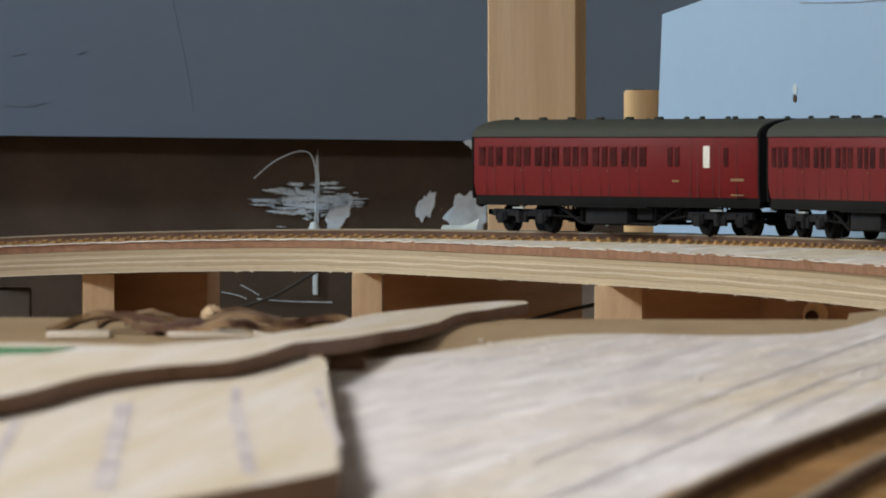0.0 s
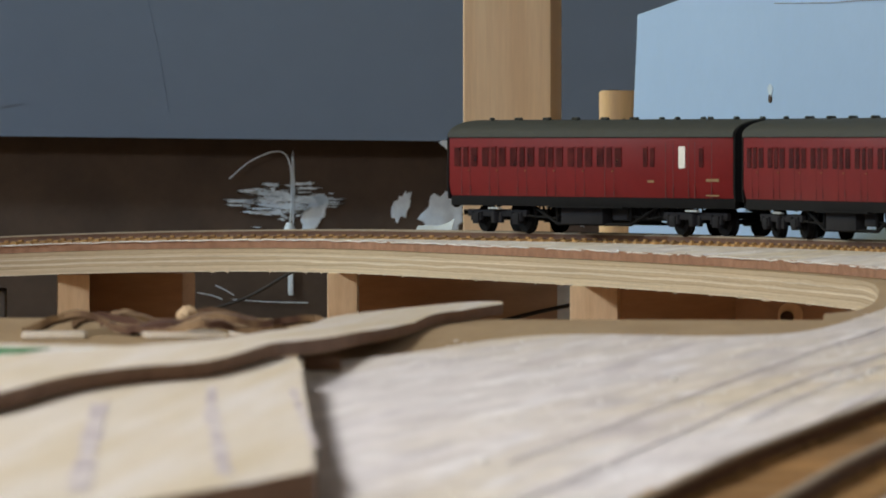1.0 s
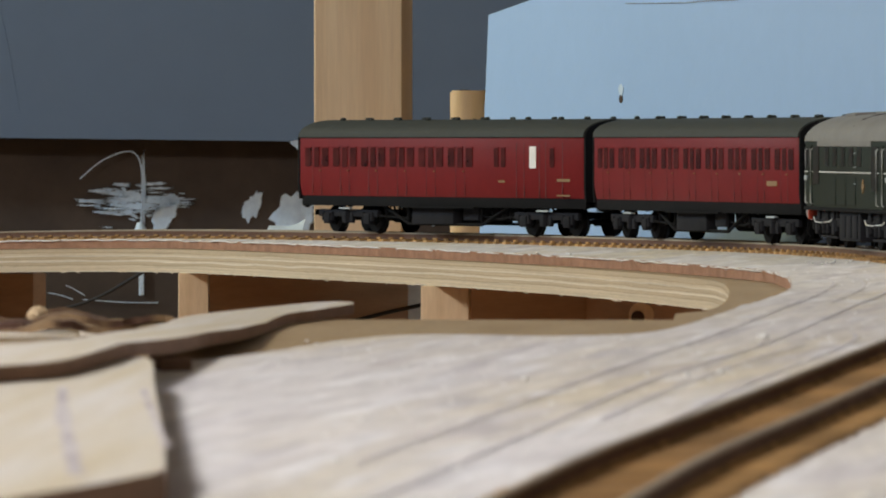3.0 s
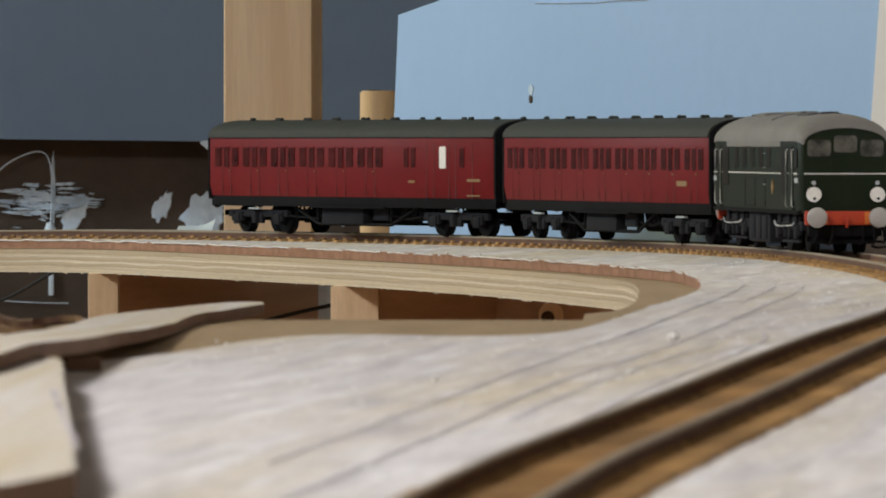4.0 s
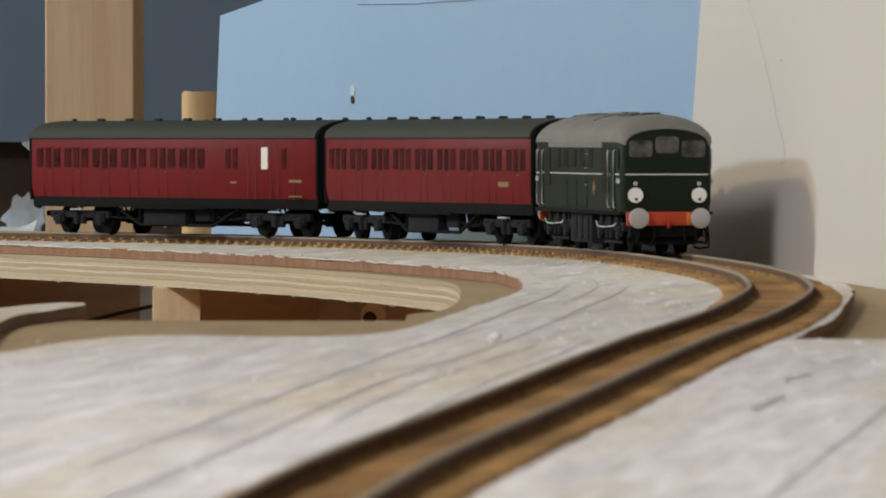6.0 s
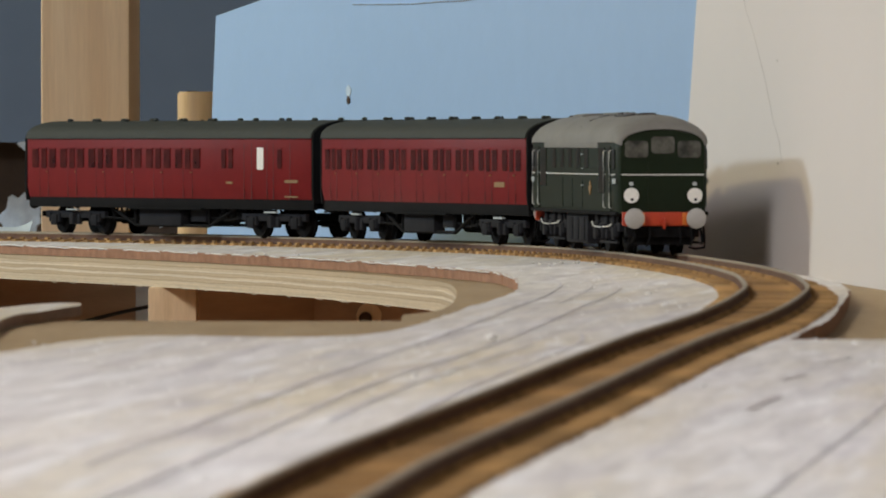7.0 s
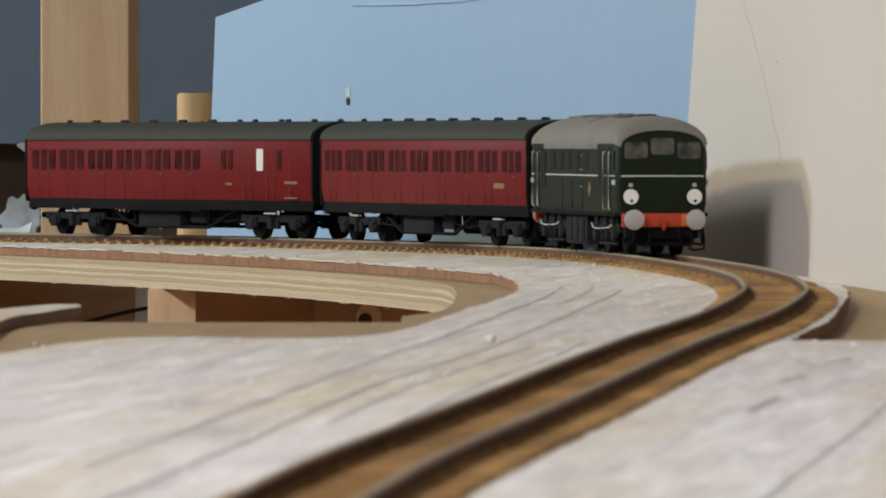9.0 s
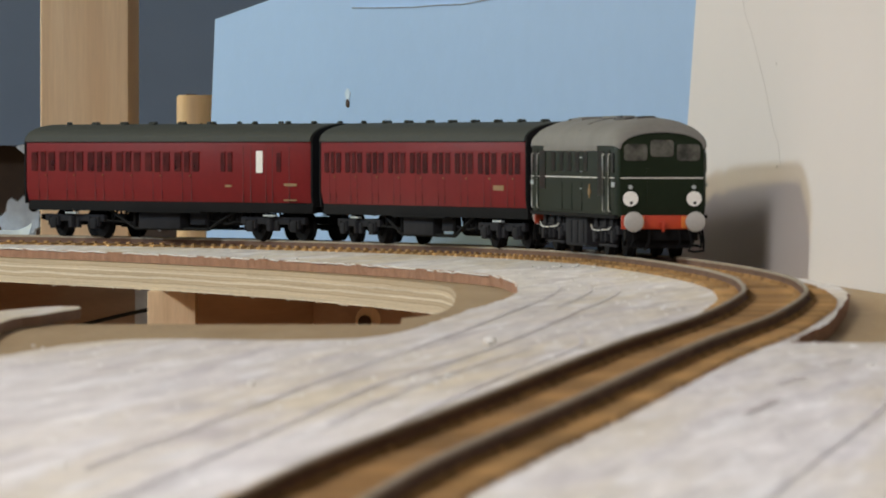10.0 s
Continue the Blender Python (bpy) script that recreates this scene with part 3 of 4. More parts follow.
def risers():
    """Timber blocks and joists that carry the plywood over the cut-out."""
    def timber(x, y, a, b, turn, top, label, mat=None):
        bm = box(bmesh.new(), 0, b / 2, (top - 89) / 2, a, b, top + 89, bevel=0.7)
        ob = thing("riser_block", bm, mat or M["pine_end"], label, "timber block", "blocks under the board")
        ob.matrix_world = pose(x * MM, y * MM, 0, 0, 0, turn)
        return ob
    timber(-110.6, 2881, 19.6, 30, 0, -18.8, "pale sawn pine block carrying the plywood")
    timber(-234.6, 3166, 13.5, 60, 3.5, -18.9, "pine joist end under the plywood board")
    timber(-374.6, 3332, 15, 60, 7, -22.8, "pine joist end under the plywood board")
    # brown joists behind, in the pine that is darkened for shade
    def joist(name, x0, y0, x1, y1, top, h, mat, label):
        v = Vector((x1 - x0, y1 - y0))
        bm = box(bmesh.new(), 0, 0, (top - 89) / 2, v.length, 18, top + 89, bevel=1.0)
        ob = thing(name, bm, mat, label, "joist", "joists under the board")
        ob.matrix_world = pose((x0 + x1) / 2 * MM, (y0 + y1) / 2 * MM, 0, 0, 0, math.degrees(math.atan2(v.y, v.x)))
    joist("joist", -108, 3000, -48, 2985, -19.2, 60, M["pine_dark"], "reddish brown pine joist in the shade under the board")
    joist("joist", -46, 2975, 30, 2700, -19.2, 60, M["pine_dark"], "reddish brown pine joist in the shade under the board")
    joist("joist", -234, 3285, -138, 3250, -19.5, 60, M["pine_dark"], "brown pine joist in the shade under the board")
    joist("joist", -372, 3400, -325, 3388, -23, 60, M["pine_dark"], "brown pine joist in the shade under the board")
    # added out of view: closes the open left side so the under-board stays dark
    joist("joist", -648, 1500, -648, 3580, -19.2, 60, M["pine_dark"], "brown pine rail added out of view to keep side light from under the board")
    # a wooden ring in the corner and a cable
    bm = bmesh.new()
    rod(bm, (-28.5, 2700, -26), (-28.5, 2712, -26), 4.8, seg=24)
    k = thing("wooden_plug", bm, M["pine_end"], "round wooden plug in the shade under the board", "plug")
    part("bore", rod(bmesh.new(), (-29.8, 2698.5, -27), (-29.8, 2704, -27), 2.6, seg=18), M["hole"], k)
    bm = tube(bmesh.new(), [(x, 3120, z) for x, z in spline([(-215, -58), (-185, -46), (-150, -36.5), (-130, -32), (-118, -29)], 3)], 0.9)
    thing("cable", bm, M["wire"], "thin black cable under the board", "cable")
    bm = tube(bmesh.new(), [(x, 3700, z) for x, z in spline([(-420, -48), (-370, -52), (-330, -44), (-300, -28)], 3)], 0.9)
    thing("cable", bm, M["wire"], "thin black cable under the board", "cable")
    grey = thing("grey_box", box(bmesh.new(), 0, 0, 29, 46, 60, 58, bevel=1.5), M["grey_card"], "plain dark grey box on the table under the board", "box")
    grey.matrix_world = pose(-437 * MM, 3390 * MM, -89 * MM, 0, 0, 6)
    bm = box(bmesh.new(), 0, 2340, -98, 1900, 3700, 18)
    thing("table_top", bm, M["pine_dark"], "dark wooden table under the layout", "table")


M["grey_card"] = material("grey_card", (0.12, 0.115, 0.11), 0.8, scale=40)
risers()


# ---- the train ----
def section(width, eave, crown, bottom, n=14, tuck=0.0, lift=0.0):
    """Cross-section of a vehicle body: sides and an arched top, as (y, z)."""
    w = width / 2
    pts = [(-w + tuck, bottom), (-w, bottom + 5), (-w, eave)]
    for i in range(1, n):
        t = math.pi * i / n
        pts.append((-w * math.cos(t), eave + (crown - eave) * math.sin(t) ** 0.85))
    pts += [(w, eave), (w, bottom + 5), (w - tuck, bottom)]
    return [(y, z + lift) for y, z in pts]


def roof_shell(stations, over=0.5, eave_drop=0.0, n=16):
    """A curved roof a little proud of the body. stations: (x, width, eave, crown)."""
    rings = []
    for x, width, eave, crown in stations:
        w = width / 2 + over
        top = [(x, -w * math.cos(math.pi * i / n), eave - eave_drop + (crown + over - eave + eave_drop) * math.sin(math.pi * i / n) ** 0.85) for i in range(n + 1)]
        low = [(x, y * 0.96, eave - eave_drop + (z - eave + eave_drop) * 0.93) for _, y, z in reversed(top)]
        rings.append(top + low)
    return loft(bmesh.new(), rings)


def plate(x0, x1, z0, z1, y, depth=0.3, r=0.8):
    """A thin panel with rounded corners on a side wall at y."""
    cx, cz, a, b = (x0 + x1) / 2, (z0 + z1) / 2, abs(x1 - x0) / 2, abs(z1 - z0) / 2
    r = min(r, a * 0.95, b * 0.95)
    ring = []
    for sx, sz, t0 in ((1, 1, 0), (-1, 1, 90), (-1, -1, 180), (1, -1, 270)):
        for t in (0, 45, 90):
            q = radians(t0 + t)
            ring.append((cx + sx * (a - r) + r * math.cos(q), cz + sz * (b - r) + r * math.sin(q)))
    s = 1 if y > 0 else -1
    return loft(bmesh.new(), [[(x, y, z) for x, z in ring], [(x, y + s * depth, z) for x, z in ring]])


def end_plate(y0, y1, z0, z1, x, depth=0.3, r=0.8, rake=0.0):
    bm = plate(y0, y1, z0, z1, 1.0, depth, r)
    for v in bm.verts:
        a, d, z = v.co
        v.co = Vector((x * MM + (d - MM) - rake * (z - z0 * MM), a, z))
    return bm


def wheel_pair(parent, x, r, mat):
    bm = bmesh.new()
    for s in (-1, 1):
        rod(bm, (x, s * 7.0, r), (x, s * 8.2, r), r + 0.7, seg=24)
        rod(bm, (x, s * 8.2, r), (x, s * 10.2, r), r, seg=24)
        rod(bm, (x, s * 10.2, r), (x, s * 10.8, r), r * 0.45, seg=16)
    rod(bm, (x, -8, r), (x, 8, r), 1.0, seg=10)
    return part("wheelset", bm, mat, parent)


def buffer(parent, x, y, z, r, mat, length=5.0):
    bm = bmesh.new()
    rod(bm, (x, y, z), (x + length - 0.9, y, z), 1.7, 1.5, seg=16)
    part_shank = part("buffer", bm, M["black"], parent)
    b2 = bmesh.new()
    s = 1 if length > 0 else -1
    rings = []
    for dx, k in ((-0.9, 0.96), (-0.4, 1.0), (0, 0.97), (0.35, 0.7), (0.5, 0.3)):
        rings.append([(x + length + s * dx, y + r * k * math.cos(t), z + r * k * math.sin(t)) for t in np.linspace(0, math.tau, 28, endpoint=False)])
    part("buffer_head", loft(b2, rings), mat, part_shank, "round steel buffer head")


def bogie(parent, x, wheels, radius, half, loco=False):
    bm = bmesh.new()
    for s in (-1, 1):
        y = s * 13.2
        box(bm, x, y, radius + 2.4, half * 2, 2.0, 3.2, bevel=0.4)
        for w in wheels:
            box(bm, x + w, y + s * 0.8, radius, 5.0, 2.4, 4.8, bevel=0.5)
            for d in (-3.7, 3.7):
                rod(bm, (x + w + d, y + s * 0.7, radius - 1.0), (x + w + d, y + s * 0.7, radius + 3.0), 1.1, seg=10)
        box(bm, x, y + s * 0.6, radius + 0.2, 9, 1.8, 4.4, bevel=0.5)
        rod(bm, (x, y + s * 1.2, radius - 2.0), (x, y + s * 1.2, radius + 3), 1.6, seg=12)
        if loco:
            box(bm, x, y + s * 0.2, radius + 5.2, half * 1.7, 1.4, 2.2, bevel=0.4)
            for w in (-0.55, 0.1, 0.62):
                box(bm, x + w * half, y + s * 1.0, radius + 5.0, 6.2, 1.6, 3.4, bevel=0.5)
            box(bm, x + half * 0.4, y + s * 1.6, radius - 3.2, half * 1.3, 0.9, 0.9, bevel=0.2)
    box(bm, x, 0, radius + 2.5, 10, 26, 3, bevel=0.5)
    b = part("bogie", bm, M["bogie"], parent)
    for w in wheels:
        wheel_pair(b, x + w, radius, M["black"])
    if loco:
        for s in (-1, 1):
            pts = [(x + p * half, s * 15.6, radius + q) for p, q in ((-0.78, 4.0), (-0.7, 2.6), (-0.55, 2.2), (-0.2, 2.1), (0.2, 2.4), (0.5, 2.6), (0.62, 3.0), (0.7, 3.6))]
            part("brake_pipe", tube(bmesh.new(), pts, 0.22, 8), M["white"], b, "white painted brake pipe")
    return b


def set_on_line(ob, s, wheelbase):
    """Stand a vehicle on the rails with its bogie centres on the line."""
    x1, y1, _ = on_line(s - wheelbase / 2)
    x2, y2, _ = on_line(s + wheelbase / 2)
    z1, z2 = level(x1, y1), level(x2, y2)
    a = math.degrees(math.atan2(y1 - y2, x1 - x2))
    slope = math.degrees(math.atan2(z1 - z2, math.hypot(x1 - x2, y1 - y2)))
    ob.matrix_world = pose((x1 + x2) / 2 * MM, (y1 + y2) / 2 * MM, (z1 + z2) / 2 * MM, 0, -slope, a)


def locomotive():
    t = base("diesel_locomotive", Matrix(), "dark green model diesel locomotive with grey roof standing on the rails", "locomotive")
    L = 95.0
    st = [(-L, 30.6, 39.3, 45.2), (-L + 1.0, 32.2, 39.8, 46.3), (-L + 4, 33.6, 40.3, 47.9), (-L + 9, 34, 40.4, 49.3), (-L + 18, 34, 40.4, 50.1), (0, 34, 40.4, 50.3)]
    st += [(-x, w, e, c) for x, w, e, c in reversed(st[:-1])]
    body = loft(bmesh.new(), [[(x, y, z) for y, z in section(w, e, c - 0.5, 14.4, tuck=0.6)] for x, w, e, c in st])
    body = part("body", body, M["green"], t)
    part("roof", roof_shell([(x * 1.004, w, e, c) for x, w, e, c in st], 0.45), M["loco_roof"], t, "grey painted domed roof")
    # deeper roof panel between the cabs
    for s in (-1, 1):
        part("roof_panel", box(bmesh.new(), -2, s * 17.05, 39.6, 118, 0.7, 2.4, bevel=0.2), M["loco_roof"], t)
    # roof fittings
    def on_roof(name, x0, x1, a0, a1, mat, lift=0.35):
        rings = []
        for x in (x0, x1):
            top = []
            for k in range(7):
                q = math.pi / 2 + radians(a0 + (a1 - a0) * k / 6)
                top.append((x, -17.2 * math.cos(q), 40.4 + (50.8 + lift - 40.4) * math.sin(q) ** 0.85))
            rings.append(top + [(x, y, z - 1.2) for x, y, z in reversed(top)])
        part(name, loft(bmesh.new(), rings), mat, t)
    on_roof("roof_grille", 34, 58, -24, 20, M["roof_dark"])
    on_roof("roof_hatch", 62, 69, -14, 8, M["roof_dark"], 0.5)
    on_roof("roof_rib", 8, 9.6, -62, 62, M["roof_dark"], 0.3)
    on_roof("roof_hatch", -60, -38, -22, 22, M["loco_roof"], 0.7)
    on_roof("roof_rib", -20, 30, -6, 6, M["loco_roof"], 0.8)
    part("exhaust", box(bmesh.new(), 20, 0, 51.2, 9, 5, 0.9, bevel=0.3), M["roof_dark"], t)
    # sides
    for s in (-1, 1):
        y = s * 17.0
        part("stripe", box(bmesh.new(), 0, y + s * 0.05, 28.7, 183, 0.35, 0.4), M["white"], body, "thin white waist stripe")
        for k in (-1, 1):
            part("cab_door", plate(k * 74.5, k * 83.5, 15.5, 39, y, 0.25, 0.5), M["green"], body)
            part("door_window", plate(k * 76, k * 82, 30.6, 38, y + s * 0.2, 0.25, 0.6), M["side_glass"], body)
            part("cab_window", plate(k * 86, k * 91, 30.6, 38, y - s * 0.12, 0.3, 0.8), M["side_glass"], body)
            part("grille", plate(k * 58, k * 71, 22 if k > 0 else 24, 38.4, y, 0.25, 0.4), M["green_glass"], body, "dark louvred side grille")
            for dx in (72.6, 84.8):
                bm = tube(bmesh.new(), [(k * dx, y + s * 0.2, 16.5), (k * dx, y + s * 1.0, 17), (k * dx, y + s * 1.0, 37), (k * dx, y + s * 0.2, 37.5)], 0.21)
                part("handrail", bm, M["white"], body, "white upright handrail")
            part("number_bar", plate(k * 86.4, k * 92.5, 25.4, 27.2, y - s * 0.12, 0.3, 0.2), M["grey_tag"], body)
        for x in (-40, -22, -4, 14, 32):
            part("body_window", plate(x - 4, x + 4, 31, 38, y, 0.18, 0.7), M["green_glass"], body)
        for x in (-30, -8, 14):
            part("side_panel", plate(x - 9.5, x + 9.5, 16.5, 27, y, 0.15, 0.5), M["green"], body)
        for z in (24.5, 30.8, 36):
            part("step_iron", box(bmesh.new(), 23, y + s * 0.3, z, 2.4, 0.6, 0.35), M["grey_tag"], body)
        bm = bmesh.new()
        loft(bm, [[(40 + 2.6 * (0.55 + 0.45 * abs(math.cos(2 * a))) * math.cos(a), y + s * d, 23.6 + 2.6 * (0.55 + 0.45 * abs(math.cos(2 * a))) * math.sin(a)) for a in np.linspace(0, math.tau, 24, endpoint=False)] for d in (0.0, 0.35)])
        part("crest", bm, M["gold"], body, "small gold crest")
        part("skirt", box(bmesh.new(), 0, s * 16.4, 14.6, 186, 1.6, 1.4, bevel=0.3), M["black"], t)
        part("fuel_tank", box(bmesh.new(), 0, s * 11.5, 8.6, 46, 7.5, 11.5, bevel=1.0), M["bogie"], t)
        for x in (-13, 0, 13):
            part("tank_panel", box(bmesh.new(), x, s * 15.4, 8.4, 10.5, 0.6, 8.5, bevel=0.2), M["bogie"], t)
    # ends
    for k in (-1, 1):
        def flip(bm):
            if k < 0:
                bmesh.ops.transform(bm, matrix=Matrix.Rotation(math.pi, 4, "Z"), verts=bm.verts)
            return bm
        part("stripe", flip(end_plate(-15.2, 15.2, 28.5, 28.92, L, 0.3, 0.1)), M["white"], body)
        for y0, y1 in ((-14.0, -5.4), (-4.3, 4.3), (5.4, 14.0)):
            side = 0 if y0 == -4.3 else 1
            part("windscreen", flip(end_plate(y0, y1, 34.9 + (0 if side else 1.5), 41.0 + (0 if side else 1.5), L, 0.35, 1.2)), M["cab_glass"], body, "cab windscreen pane")
        part("end_door", flip(end_plate(-5.4, 5.4, 16.4, 33.2, L, 0.2, 0.6)), M["green"], body)
        for y in (-11.7, 11.7):
            bm = bmesh.new()
            rod(bm, (L + 0.5, y, 21.2), (L + 1.2, y, 21.2), 2.75, seg=28)
            d = part("headcode_disc", flip(bm), M["disc"], body, "white round headcode disc")
            bm = bmesh.new()
            rod(bm, (L + 1.1, y + 0.2, 19.7), (L + 1.45, y + 0.2, 19.7), 0.55, seg=12)
            part("disc_catch", flip(bm), M["black"], d)
            bm = bmesh.new()
            rod(bm, (L, y, 25.4), (L + 0.9, y, 25.4), 0.75, seg=14)
            part("marker_lamp", flip(bm), M["grey_tag"], body)
        bm = bmesh.new()
        box(bm, L + 0.4, 0, 12.7, 1.8, 30, 5.0, bevel=0.4)
        part("buffer_beam", flip(bm), M["beam"], t, "red buffer beam")
        for y in (-7.8, 7.8):
            bm = box(bmesh.new(), L + 1.5, y, 12.7, 1.6, 1.9, 4.4, bevel=0.3)
            part("lamp_bracket", flip(bm), M["orange"], t)
        bm = bmesh.new()
        rod(bm, (L + 1, 0, 12.0), (L + 3, 0, 12.0), 1.2, seg=12)
        box(bm, L + 3, 0, 11.2, 1.4, 1.0, 4.0, bevel=0.3)
        part("coupling_hook", flip(bm), M["beam"], t)
        for y, dz in ((-5, 0), (-10.5, 1), (6, 0), (10, 1), (13.5, 2)):
            pts = spline([(L + 1.2, y, 9.6), (L + 2.6, y * 1.02, 7.2), (L + 3.2, y * 1.06 - 0.4, 4.6), (L + 2.6, y * 1.1 - 1.4, 3.0 + dz * 0.3)], 0.8)
            part("brake_hose", flip(tube(bmesh.new(), [tuple(p) for p in pts], 0.5)), M["black"], t)
        pts = [(L + 1.2, 14.6, 10.2), (L + 1.8, 15.0, 6), (L + 1.8, 15.0, 2.4), (L + 1.8, 11.5, 1.9), (L + 1.8, 9.2, 2.6)]
        part("step_rail", flip(tube(bmesh.new(), pts, 0.42)), M["black"], t)
        part("headstock", flip(box(bmesh.new(), L - 2, 0, 8.8, 4, 27, 5.5, bevel=0.5)), M["black"], t)
        part("snow_guard", flip(box(bmesh.new(), L - 3, 0, 4.8, 1.2, 22, 3.2, bevel=0.4)), M["black"], t)
        for y in (-11.35, 11.35):
            buffer(t, k * (L + 1), y, 12.9, 3.7, M["disc_grey"], 5.0 * k)
    for x in (-57, 57):
        bogie(t, x, (-19, 19), 7.2, 28, loco=True)
    return t


def window_bay(parent, xs, y, z0, z1, width):
    for x in xs:
        f = part("window", plate(x - width / 2, x + width / 2, z0, z1, y, 0.3, 0.7), M["coach_glass"], parent)
        b = bmesh.new()
        s = 1 if y > 0 else -1
        box(b, x, y + s * 0.3, z1 + 0.25, width + 0.6, 0.5, 0.4)
        part("window_rim", b, M["red"], f)


def coach(brake):
    label = "maroon model brake coach with dark grey roof standing on the rails" if brake else "maroon model passenger coach with dark grey roof standing on the rails"
    t = base("railway_coach", Matrix(), label, "railway coach", "coaches of the train")
    L = 116.0
    st = [(-L, 35.6), (-L + 0.8, 36.4), (L - 0.8, 36.4), (L, 35.6)]
    body = loft(bmesh.new(), [[(x, y, z) for y, z in section(w, 42.3, 49.2, 16.1, tuck=1.1)] for x, w in st])
    body = part("body", body, M["red"], t)
    part("roof", roof_shell([(-L - 0.4, 36.2, 42.4, 49.4), (L + 0.4, 36.2, 42.4, 49.4)], 0.5, eave_drop=0.3), M["coach_roof"], t, "dark grey curved roof")
    for k in (-1, 1):
        ring = [(y * 1.005, z) for y, z in section(36, 41.8, 49.6, 14.6, tuck=0.5)]
        part("coach_end", loft(bmesh.new(), [[(k * (L + d), y, z) for y, z in ring] for d in (0.3, 1.6)]), M["black"], t, "flat black coach end")
        part("gangway", box(bmesh.new(), k * (L + 3.0), 0, 29, 3.2, 13, 26, bevel=0.6), M["black"], t)
        for y in (-11.3, 11.3):
            buffer(t, k * (L + 1), y, 13.2, 2.6, M["black"], 4.0 * k)
        bm = bmesh.new()
        box(bm, k * (L + 5), 0, 7.6, 9, 5, 1.4, bevel=0.3)
        box(bm, k * (L + 9), 0, 8.4, 1.2, 9, 2.4, bevel=0.3)
        part("coupling", bm, M["black"], t)
    for s in (-1, 1):
        y = s * 18.15
        z0, z1, w = 29.2, 37.4, 4.7
        if brake:
            bays = [-101 + 24 * i for i in range(6)]
            for x in (48, 53.5, 92):
                window_bay(body, [x], y, z0, z1, 3.4)
            p = part("window", plate(74.5, 79.5, 28.8, 38.2, y, 0.35, 0.6), M["disc"], body, "white blanked-out window")
            for x in (64, 70, 82, 87, 100):
                part("door_seam", box(bmesh.new(), x, y, 28, 0.35, 0.3, 24), M["seam"], body)
            part("lettering", plate(96, 106, 23.2, 24.4, y, 0.3, 0.2), M["gold"], body)
            part("lettering", plate(50, 55, 22.6, 23.6, y, 0.3, 0.2), M["gold"], body)
            part("lettering", plate(96, 106, 17, 17.6, y, 0.3, 0.2), M["gold"], body)
        else:
            bays = [-101 + 25.3 * i for i in range(9)]
            part("lettering", plate(83, 94, 22.8, 24.8, y, 0.3, 0.2), M["gold"], body)
        for x in bays:
            window_bay(body, [x - 7.3, x + 7.3], y, z0, z1, 5.2)
            window_bay(body, [x], y, z0 - 0.3, z1 + 0.2, 4.2)
            for dx in (-3.7, 3.7):
                part("door_seam", box(bmesh.new(), x + dx, y, 27.4, 0.25, 0.25, 22), M["seam"], body)
            rod_bm = rod(bmesh.new(), (x + 2.9, y, 27.4), (x + 2.9, y + s * 0.7, 27.4), 0.3, seg=8)
            part("door_handle", rod_bm, M["gold"], body)
        part("gutter", box(bmesh.new(), 0, s * 18.2, 42.1, 231, 0.7, 0.4), M["black"], t)
        part("solebar", box(bmesh.new(), 0, s * 15.8, 14.1, 232, 2.2, 4.8, bevel=0.3), M["black"], t)
        part("footboard", box(bmesh.new(), 0, s * 17.2, 11.6, 60, 2.6, 0.6), M["black"], t)
        # truss rods
        bm = bmesh.new()
        for a, b in (((-52, 12.5), (-30, 4.2)), ((-30, 4.2), (30, 4.2)), ((30, 4.2), (52, 12.5)), ((-30, 4.2), (-30, 12.5)), ((30, 4.2), (30, 12.5))):
            tube(bm, [(a[0], s * 14, a[1]), (b[0], s * 14, b[1])], 0.7)
        part("truss", bm, M["black"], t)
        part("battery_box", box(bmesh.new(), -8, s * 13, 8.4, 34, 5, 8.6, bevel=0.5), M["bogie"], t)
        part("battery_box", box(bmesh.new(), 21, s * 12, 9, 12, 4, 6, bevel=0.5), M["bogie"], t)
        for x in (-81, 81):
            part("step_board", box(bmesh.new(), x, s * 15.3, 10.6, 9, 1.8, 0.7), M["grey_tag"], t)
    # underframe clutter and roof ventilators
    bm = bmesh.new()
    for x in (-38, 34, 40, 46):
        rod(bm, (x, -9, 8.6), (x, 9, 8.6), 2.6, seg=14)
    box(bm, 0, 0, 12.8, 215, 26, 1.6)
    for s in (-1, 1):
        for x in (36, 44, 50, 57, -44, -52):
            tube(bm, [(x, s * 13, 12.4), (x + 3, s * 13.4, 7.2), (x + 6, s * 13, 12.4)], 0.55, 6)
        tube(bm, [(28, s * 13.2, 8.2), (44, s * 13.4, 6.8), (60, s * 13.2, 8.6)], 0.5, 6)
        tube(bm, [(-60, s * 13.2, 7.6), (-30, s * 13.4, 6.4)], 0.5, 6)
    part("underframe", bm, M["black"], t)
    vents = [-101 + 25.3 * i for i in range(9)] if not brake else [-101 + 24 * i for i in range(6)] + [52, 78, 98]
    for i, x in enumerate(vents):
        for s, d in ((-1, 0.0), (1, 7.0)):
            bm = bmesh.new()
            y = s * 4.4
            rod(bm, (x + d, y, 48.6), (x + d, y, 50.4), 0.8, seg=12)
            rings = [[(x + d + u, y + k * math.cos(q), 50.2 + 0.75 * k * math.sin(q)) for q in np.linspace(0, math.tau, 10, endpoint=False)] for u, k in ((-1.4, 0.3), (-0.9, 1.0), (0.9, 1.0), (1.4, 0.3))]
            loft(bm, rings)
            part("roof_vent", bm, M["coach_roof"], t)
    for x in (-81, 81):
        bogie(t, x, (-17, 17), 6.0, 25)
    return t


